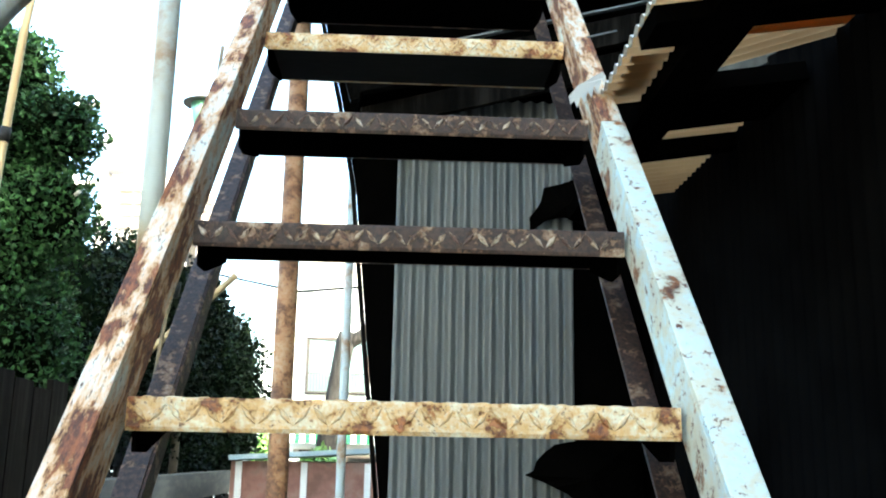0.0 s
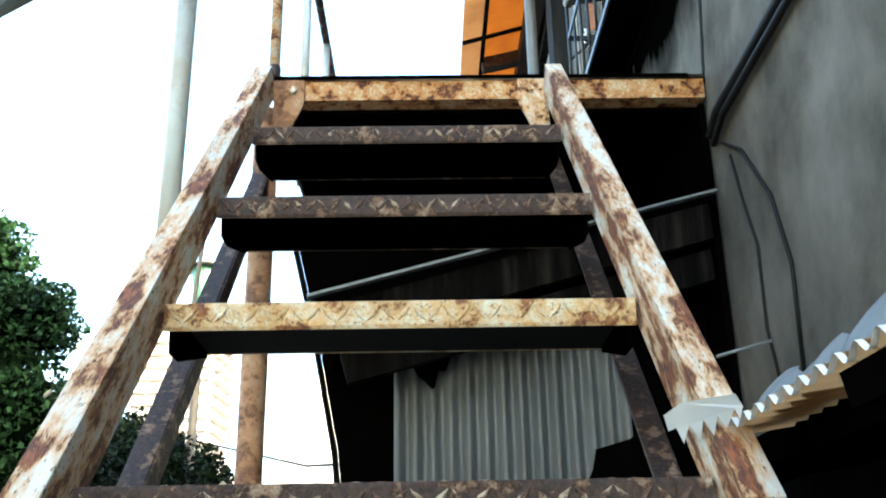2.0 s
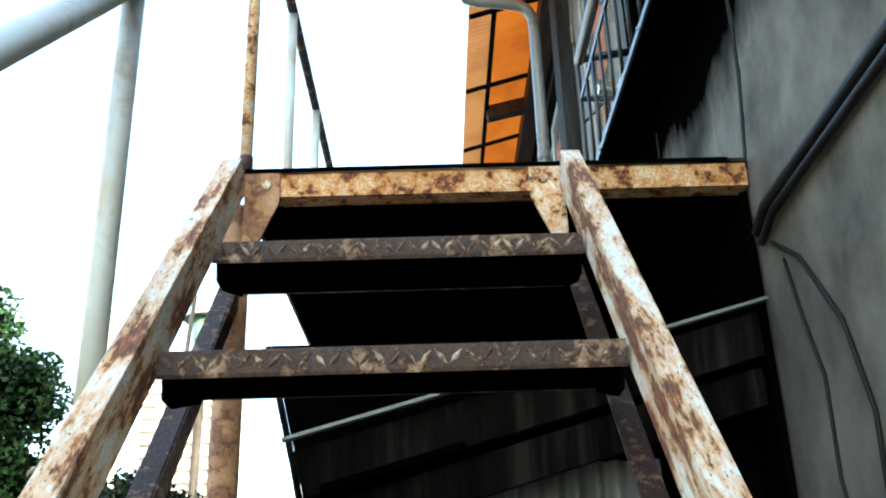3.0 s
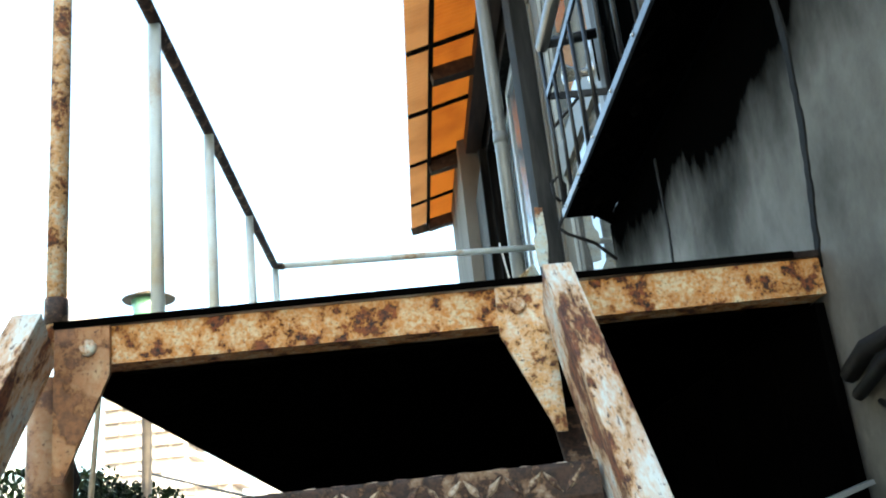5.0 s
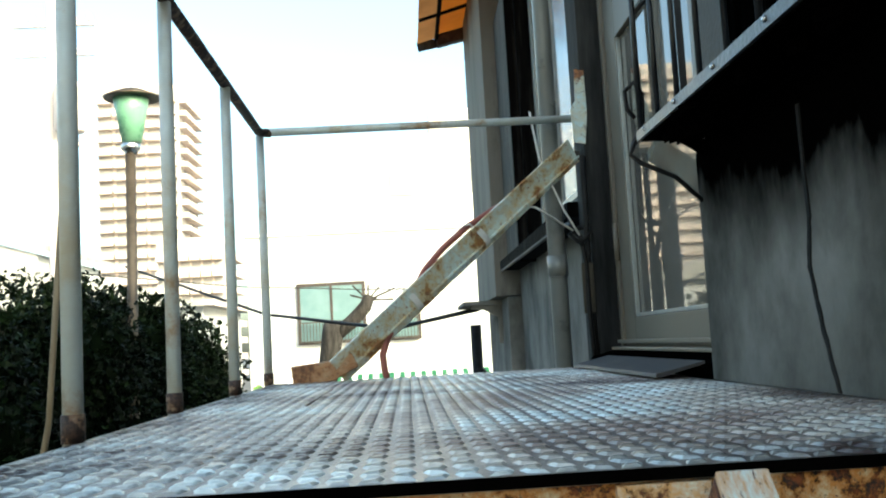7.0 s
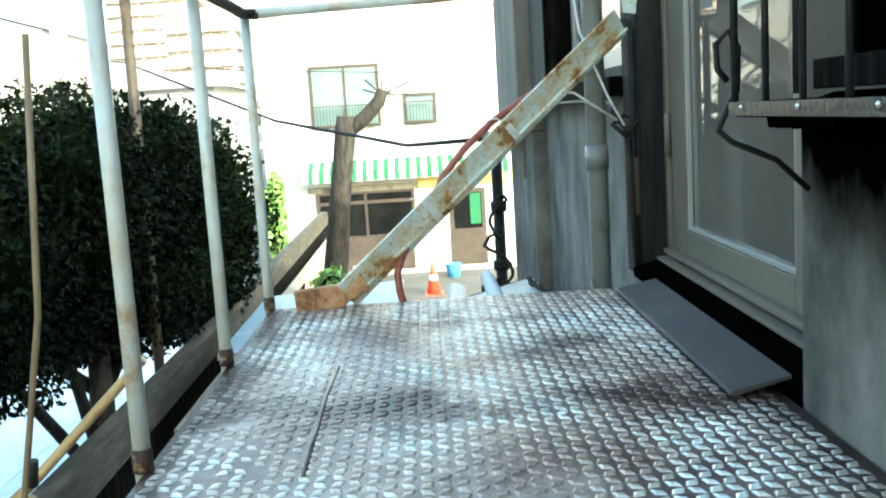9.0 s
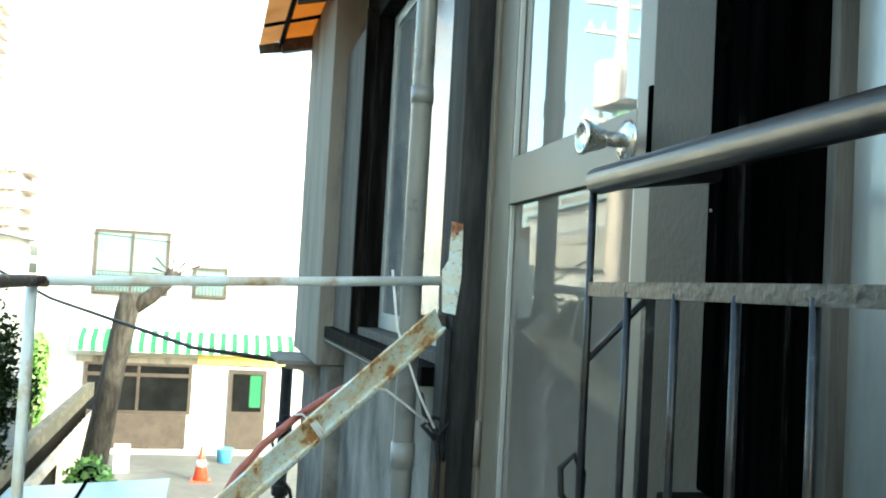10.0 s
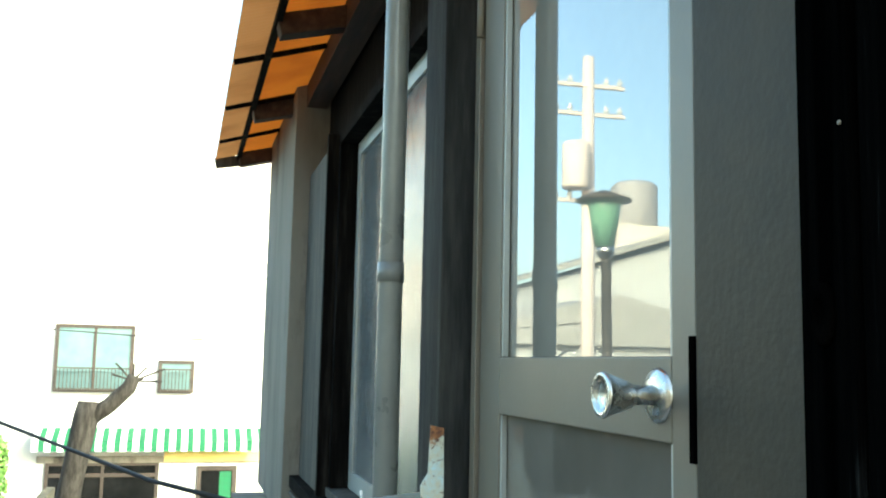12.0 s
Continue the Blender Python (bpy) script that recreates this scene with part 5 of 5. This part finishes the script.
near_board = mesh_of("board", box(-0.012, 0.012, 0.004, 0.176, 0, 2.24, 0.002), DARKWOOD)
for i in range(13):
    ob = new("board", near_board)
    ob.parent, ob.location = near_fence, Vector((-1.33, 1.5 + i * 0.18, GROUND - 0.02 * (i % 3))) - near_fence.location

# ---- sheet roofs behind the landing ----
shed = thing("white_shed", (-0.912, 10.449, GROUND), "low shed with pale blue sheet-metal roof", "shed")
part("roof", bm_prism(bmesh.new(), [(-1.61, 1.512), (-0.184, 1.605), (-0.184, 1.651), (-1.61, 1.558)], "y", 9.209, 11.612), ROOFBLUE, shed)
part("wall", box(-1.61, -0.246, 9.364, 11.534, GROUND, 1.504), BRICKISH, shed, "red-brown shed wall")
part("roof_seam", bar((-0.943, 9.209, 1.608), (-0.943, 11.612, 1.608), 0.03, 0.018), NEAR_BLACK, shed)
for x in (-1.532, -0.912, -0.308):
    part("corner_post", box(x - 0.03, x + 0.03, 9.364 - 0.04, 9.364 - 0.003, GROUND, 1.504 - 0.003, 0.003), WHITE, shed, "pale painted post")
shed2 = thing("lean_to_shed", (0.40, 5.7, GROUND), "lean-to shed with sloping pale blue roof against the house", "shed")


def roof_sheet(corners, thick):
    """A flat sheet over four corners, pushed down by its thickness."""
    bm = bmesh.new()
    top = [bm.verts.new(c) for c in corners]
    low = [bm.verts.new((x, y, z - thick)) for x, y, z in corners]
    bm.faces.new(top)
    bm.faces.new(low[::-1])
    for k in range(4):
        bm.faces.new((top[k], low[k], low[(k + 1) % 4], top[(k + 1) % 4]))
    bmesh.ops.recalc_face_normals(bm, faces=bm.faces)
    return bm


part("roof", roof_sheet([(0.155, 6.70, 2.352), (0.626, 6.70, 2.470), (0.626, 4.40, 2.60), (-0.02, 4.40, 2.44)], 0.012), ROOFBLUE, shed2)
part("wall", box(0.20, 0.60, 4.6, 6.6, GROUND, 2.30), BRICKISH, shed2)
part("fascia", bar((0.14, 6.69, 2.335), (0.62, 6.69, 2.452), 0.02, 0.035, (0, 1, 0)), GREYWOOD, shed2)
part("roof_pipe", tube([(0.405, 6.84, 2.462), (0.398, 5.4, 2.522), (0.395, 4.7, 2.560)], 0.034, 14), WHITE, shed2, "white pipe lying on the roof")
part("pipe_tie", lathe([(0.036, -0.012), (0.039, 0.0), (0.036, 0.012)], 14), STRING, shed2, "twine round the pipe").matrix_basis = Matrix.Translation(-shed2.location) @ pose(0.403, 6.2, 2.489, 92)
curl = bmesh.new()
for q in range(9):
    a = radians(20 + 17 * q)
    for y in (6.35, 6.85):
        curl.verts.new((0.245 - 0.055 * math.cos(a), y + 0.05 * math.sin(a * 2), 2.385 + 0.05 * math.sin(a)))
curl.verts.ensure_lookup_table()
for q in range(8):
    curl.faces.new([curl.verts[2 * q + o] for o in (0, 1, 3, 2)]).smooth = True
part("curled_sheet", curl, ROOFBLUE, shed2, "loose curled sheet at the roof's edge")
debris = bmesh.new()
rnd = random.Random(21)
for i in range(70):
    y = rnd.uniform(4.5, 6.65)
    x, r = 0.622 - rnd.random() * 0.03, rnd.uniform(0.006, 0.016)
    bm_bar(debris, (x, y, 2.478 + (6.70 - y) * 0.0565), (x + rnd.uniform(-0.02, 0.0), y + r * 1.6, 2.484 + (6.70 - y) * 0.0565 + r * 0.5), r, r, (0, 0, 1))
tagged(part("debris", debris, OLDBEAM, shed2, "dry leaves and grit along the wall"), kind="stuff")

# ---- paved yard ----
yard = thing("paved_yard", (-5, 13, GROUND), "pale paving slabs of the yard", "paving", kind="structure")
slab = mesh_of("slab", box(-0.445, 0.445, -0.445, 0.445, 0, 0.05, 0.006), PAVING)
for i in range(9):
    for j in range(11):
        s = new("slab", slab)
        s.parent, s.location = yard, Vector((-9.6 + i * 0.9, 9.2 + j * 0.9, GROUND)) - yard.location

# ---- building across the street ----
FY = 24.5
shop = thing("shop_building", (-0.5, FY, GROUND), "white two-storey shop building with striped awning", "building")
part("wall", box(-3.7, 4.5, FY, FY + 6, GROUND - 0.3, 5.6), FACADE, shop)
part("sign_band", box(-0.15, 2.3, FY - 0.09, FY - 0.071, 1.50, 1.80), YELLOW, shop, "blank yellow sign band")
part("transom", box(-2.50, -0.32, FY - 0.075, FY - 0.071, 1.18, 1.26), BROWNFRAME, shop)
part("roof", box(-3.75, 4.55, FY - 0.05, FY + 6.1, 5.602, 5.70), FACADE, shop)


def facade_window(x0, x1, z0, z1, name="window", bars=1, balcony=True, mat=CURTAIN):
    w = part(name, box(x0, x1, FY - 0.03, FY - 0.012, z0, z1), mat, shop, "window with pale curtains")
    t = 0.075
    part("frame", bm_box(bm_box(bm_box(bm_box(bmesh.new(), x0 - t, x0, FY - 0.06, FY - 0.001, z0 - t, z1 + t), x1, x1 + t, FY - 0.06, FY - 0.001, z0 - t, z1 + t),
                                x0, x1, FY - 0.06, FY - 0.001, z1, z1 + t), x0, x1, FY - 0.06, FY - 0.001, z0 - t, z0), BROWNFRAME, w)
    for i in range(bars):
        x = x0 + (x1 - x0) * (i + 1) / (bars + 1)
        part("mullion", box(x - 0.03, x + 0.03, FY - 0.055, FY - 0.031, z0, z1), BROWNFRAME, w)
    if balcony:
        bm = bmesh.new()
        for i in range(int((x1 - x0) / 0.075) + 1):
            x = x0 + i * 0.075
            bm_box(bm, x - 0.008, x + 0.008, FY - 0.2, FY - 0.184, z0 - 0.02, z0 + 0.42)
        bm_box(bm, x0 - 0.05, x1 + 0.05, FY - 0.205, FY - 0.18, z0 + 0.42, z0 + 0.45)
        bm_box(bm, x0 - 0.05, x1 + 0.05, FY - 0.205, FY - 0.061, z0 - 0.05, z0 - 0.02)
        part("window_rail", bm, BROWNFRAME, w)
    return w


facade_window(-2.46, -0.98, 3.06, 4.36)
facade_window(-0.30, 0.32, 3.06, 3.62, bars=0)
facade_window(-2.50, -0.32, 0.42, 1.42, "shop_window", 1, False, DARKGLASS)
part("shop_panel", box(-2.50, -0.32, FY - 0.05, FY - 0.002, GROUND, 0.34), BROWNFRAME, shop)
part("lintel", box(-2.75, 1.6, FY - 0.07, FY - 0.002, 1.48, 1.62), COLUMN, shop)
w = part("shop_door", box(0.56, 1.42, FY - 0.04, FY - 0.002, GROUND, 1.40), BROWNFRAME, shop, "brown shop door with dark glass")
part("door_glass", box(0.66, 1.32, FY - 0.05, FY - 0.041, 0.45, 1.30), DARKGLASS, w)
part("curtain", box(1.05, 1.30, FY - 0.056, FY - 0.051, 0.55, 1.28), GREEN, w, "green cloth hanging in the door")

stripes = thing("striped_awning", (-0.45, FY, 2.0), "green and white striped shop awning", "awning")
for i in range(38):
    x = -2.80 + i * 0.125
    m = GREEN if i % 2 else WHITE
    part("stripe", bm_prism(bmesh.new(), [(FY - 0.005, 2.22), (FY - 0.55, 1.98), (FY - 0.56, 1.76), (FY - 0.55, 1.76), (FY - 0.54, 1.96), (FY - 0.005, 2.19)], "x", x, x + 0.1245), m, stripes)
for moved in (shop, stripes):
    moved.location += Vector((0.05, 0, 0.13))
cone = thing("traffic_cone", (0.12, 21.6, GROUND), "red traffic cone with white bands in the street", "traffic cone")
part("body", lathe([(0.15, 0.03), (0.03, 0.68), (0.02, 0.70)], 16, (0.12, 21.6, GROUND)), ORANGE_RED, cone)
part("base", box(-0.07, 0.31, 21.41, 21.79, GROUND, GROUND + 0.03), ORANGE_RED, cone)
part("band", lathe([(0.103, 0.30), (0.080, 0.42)], 16, (0.12, 21.6, GROUND)), WHITE, cone)
solo("bucket", lathe([(0.14, 0.0), (0.19, 0.30), (0.20, 0.31), (0.17, 0.30)], 16, (0.60, 23.6, GROUND)), BUCKETBLUE, "blue plastic bucket by the shop door", "bucket")
solo("sign_board", box(-1.6, -1.3, 22.4, 22.43, GROUND, 0.15), WHITE, "small white board standing in the street", "sign")

# pruned tree
trunk = thing("pruned_tree", (-1.15, 14, GROUND), "pruned bare tree trunk with one cut limb", "tree")
part("trunk", tube([(-1.25, 14, GROUND), (-1.12, 14, 1.4), (-0.97, 14, 2.5), (-0.86, 14, 3.2), (-0.85, 14, 3.36)], 0.13, 14, [0.2, 0.16, 0.13, 0.14, 0.11]), BARK, trunk)
part("limb", tube([(-0.9, 14, 3.12), (-0.62, 14, 3.32), (-0.42, 14, 3.52), (-0.36, 14, 3.66)], 0.08, 10, [0.1, 0.09, 0.085, 0.07]), BARK, trunk)
bm = bmesh.new()
rnd = random.Random(2)
for i in range(8):
    a = Vector((-0.38, 14, 3.6))
    bm_tube(bm, [a, a + Vector((rnd.uniform(-0.25, 0.35), rnd.uniform(-0.1, 0.1), rnd.uniform(-0.02, 0.28)))], 0.012, 5)
tagged(part("twigs", bm, BARK, trunk), kind="stuff")
shrub = tree("street_shrub", 12, (-1.3, 12.5, GROUND), [(-1.02, 12.5, 1.32, 0.26, 0.3, 0.36), (-1.15, 12.6, 0.9, 0.4, 0.4, 0.5), (-1.25, 12.5, 0.4, 0.42, 0.4, 0.5)], 2600, 0.09, "light green shrub at the foot of the trunk", GRASSY, 0.03, "shrub")
climb = tree("wall_climber", 13, (-3.5, 23.9, GROUND), [(-3.5, 24.1, 0.9, 0.3, 0.2, 0.9), (-3.4, 24.1, 1.7, 0.2, 0.2, 0.5)], 1500, 0.12, "green climbing plant at the shop's corner", GRASSY, 0.03, "plant")

# overhead cable
solo("overhead_cable", tube([(-3.2, 13, 4.1), (-1.2, 10.5, 3.35), (0.0, 8.6, 3.12), (0.52, 7.0, 3.18)], 0.014, 8), RUBBER, "black sagging cable to the house corner", "cable")
solo("overhead_wire", tube([(-6.5, 20.1, 4.75), (-3.5, 22.6, 4.45), (-1.0, 24.2, 4.35), (0.6, 24.49, 4.3)], 0.012, 6), RUBBER, "thin wire across the street", "cable")

# ---- street lamp ----
lamp = thing("street_lamp", (-2.27, 10, GROUND), "garden street lamp with green glass lantern and dark cap", "street lamp")
part("pole", tube([(-2.32, 10, GROUND), (-2.27, 10, 4.86)], 0.045, 14), LAMPMETAL, lamp)
part("collar", lathe([(0.05, 4.82), (0.085, 4.86), (0.085, 4.90), (0.06, 4.94)], 20, (-2.265, 10, 0)), STEEL, lamp)
part("lantern", lathe([(0.085, 4.92), (0.155, 5.32), (0.15, 5.33)], 24, (-2.255, 10, 0)), LAMPGREEN, lamp, "green glass lantern")
part("cap", lathe([(0.245, 5.32), (0.25, 5.335), (0.12, 5.39), (0.03, 5.42)], 24, (-2.245, 10, 0)), LAMPMETAL, lamp)


# ---- distance ----
def tower(name, x0, x1, y, z1, floors, label, cols=6):
    t = thing(name, ((x0 + x1) / 2, y, GROUND), label, "building")
    part("wall", box(x0, x1, y, y + (x1 - x0), GROUND, z1), TOWER, t)
    h = (z1 - 1) / floors
    w = (x1 - x0) / cols
    slab = bmesh.new()
    glass = bmesh.new()
    for i in range(floors):
        z = GROUND + 0.6 + i * h
        for c in range(cols):
            bm_box(slab, x0 + c * w + w * 0.08, x0 + (c + 1) * w - w * 0.08, y - 1.2, y - 0.01, z, z + h * 0.38)
            bm_box(glass, x0 + c * w + w * 0.1, x0 + (c + 1) * w - w * 0.1, y - 0.06, y - 0.005, z + h * 0.4, z + h * 0.95)
            bm_box(slab, x1 + 0.01, x1 + 1.2, y + c * w + w * 0.08, y + (c + 1) * w - w * 0.08, z, z + h * 0.38)
            bm_box(glass, x1 + 0.005, x1 + 0.06, y + c * w + w * 0.1, y + (c + 1) * w - w * 0.1, z + h * 0.4, z + h * 0.95)
    tagged(part("balcony_relief", slab, TOWER, t), kind="stuff")
    tagged(part("glazing_relief", glass, TOWER_DARK, t), kind="stuff")
    return t


tower("apartment_tower", -46.5, -34.0, 150, 45.5, 22, "pale high-rise apartment tower with rows of balconies", 5)
tower("office_block", -30.2, -22.0, 120, 17.5, 8, "pale blue mid-rise block in the distance", 6)
far = thing("beige_building", (6, 40, GROUND), "beige building behind the shop", "building")
part("wall", box(-4.5, 14, 40, 52, GROUND, 11.5), BEIGE, far)
part("roof_house", box(1.5, 4.0, 42, 46, 11.51, 13.0), BEIGE, far)
for i in range(5):
    for j in range(2):
        part("window", box(-3.5 + i * 3.2, -2.2 + i * 3.2, 39.95, 39.995, 6.2 + j * 2.8, 7.6 + j * 2.8), TOWER_DARK, far)
house = thing("low_house", (-14, 33, GROUND), "low white house with grey roof beyond the trees", "house")
part("wall", box(-20, -6.5, 33, 40, GROUND, 4.6), FACADE, house)
part("roof", bm_prism(bmesh.new(), [(-20.4, 4.6), (-6.1, 4.6), (-13.2, 6.4)], "y", 32.6, 40.4), PALEROOF, house)

hill = thing("gabled_house", (-29, 60, GROUND), "pale gabled house with a grey roof beyond the street", "house")
part("wall", prism([(-37.0, GROUND), (-22.0, GROUND), (-22.0, 9.6), (-31.0, 12.4), (-37.0, 10.6)], "y", 60, 72), FACADE, hill)
part("roof", prism([(-21.2, 9.75), (-31.0, 12.8), (-31.0, 13.15), (-21.2, 10.1)], "y", 59.2, 72.5), PALEROOF, hill)
part("roof", prism([(-31.02, 13.15), (-31.02, 12.8), (-37.6, 10.75), (-37.6, 11.1)], "y", 59.2, 72.5), PALEROOF, hill)
for x in (-25.0, -28.4):
    w = part("window", box(x - 0.7, x + 0.7, 59.94, 59.995, 6.4, 7.9), CURTAIN, hill)
    part("frame", box(x - 0.04, x + 0.04, 59.90, 59.938, 6.4, 7.9), BROWNFRAME, w)
tank = thing("tank_building", (-30, 76, GROUND), "plain block with a grey water tank on its roof", "building")
part("wall", box(-39.5, -34.0, 76, 82, GROUND, 16.0), BEIGE, tank)
part("tank", lathe([(2.0, 16.0), (2.05, 16.1), (2.05, 19.6), (1.6, 20.0)], 20, (-36.4, 78, 0)), TOWER_DARK, tank, "grey water tank")

upole = thing("utility_pole", (-6.4, 20, GROUND), "concrete utility pole with crossarms and transformer", "utility pole")
part("pole", tube([(-6.5, 20, GROUND), (-6.5, 20, 10.2)], 0.15, 14, [0.17, 0.12]), TOWER, upole)
for z in (9.6, 9.0, 7.2):
    part("crossarm", bar((-7.3, 20, z), (-5.7, 20, z), 0.08, 0.08, (0, 1, 0)), TOWER, upole)
    for x in (-7.2, -6.9, -6.1, -5.8):
        part("insulator", lathe([(0.04, 0.04), (0.06, 0.10), (0.03, 0.2)], 10, (x, 20, z)), FACADE, upole)
part("transformer", lathe([(0.26, 7.4), (0.28, 7.45), (0.28, 8.3), (0.2, 8.36)], 18, (-6.15, 19.8, 0)), TOWER, upole)
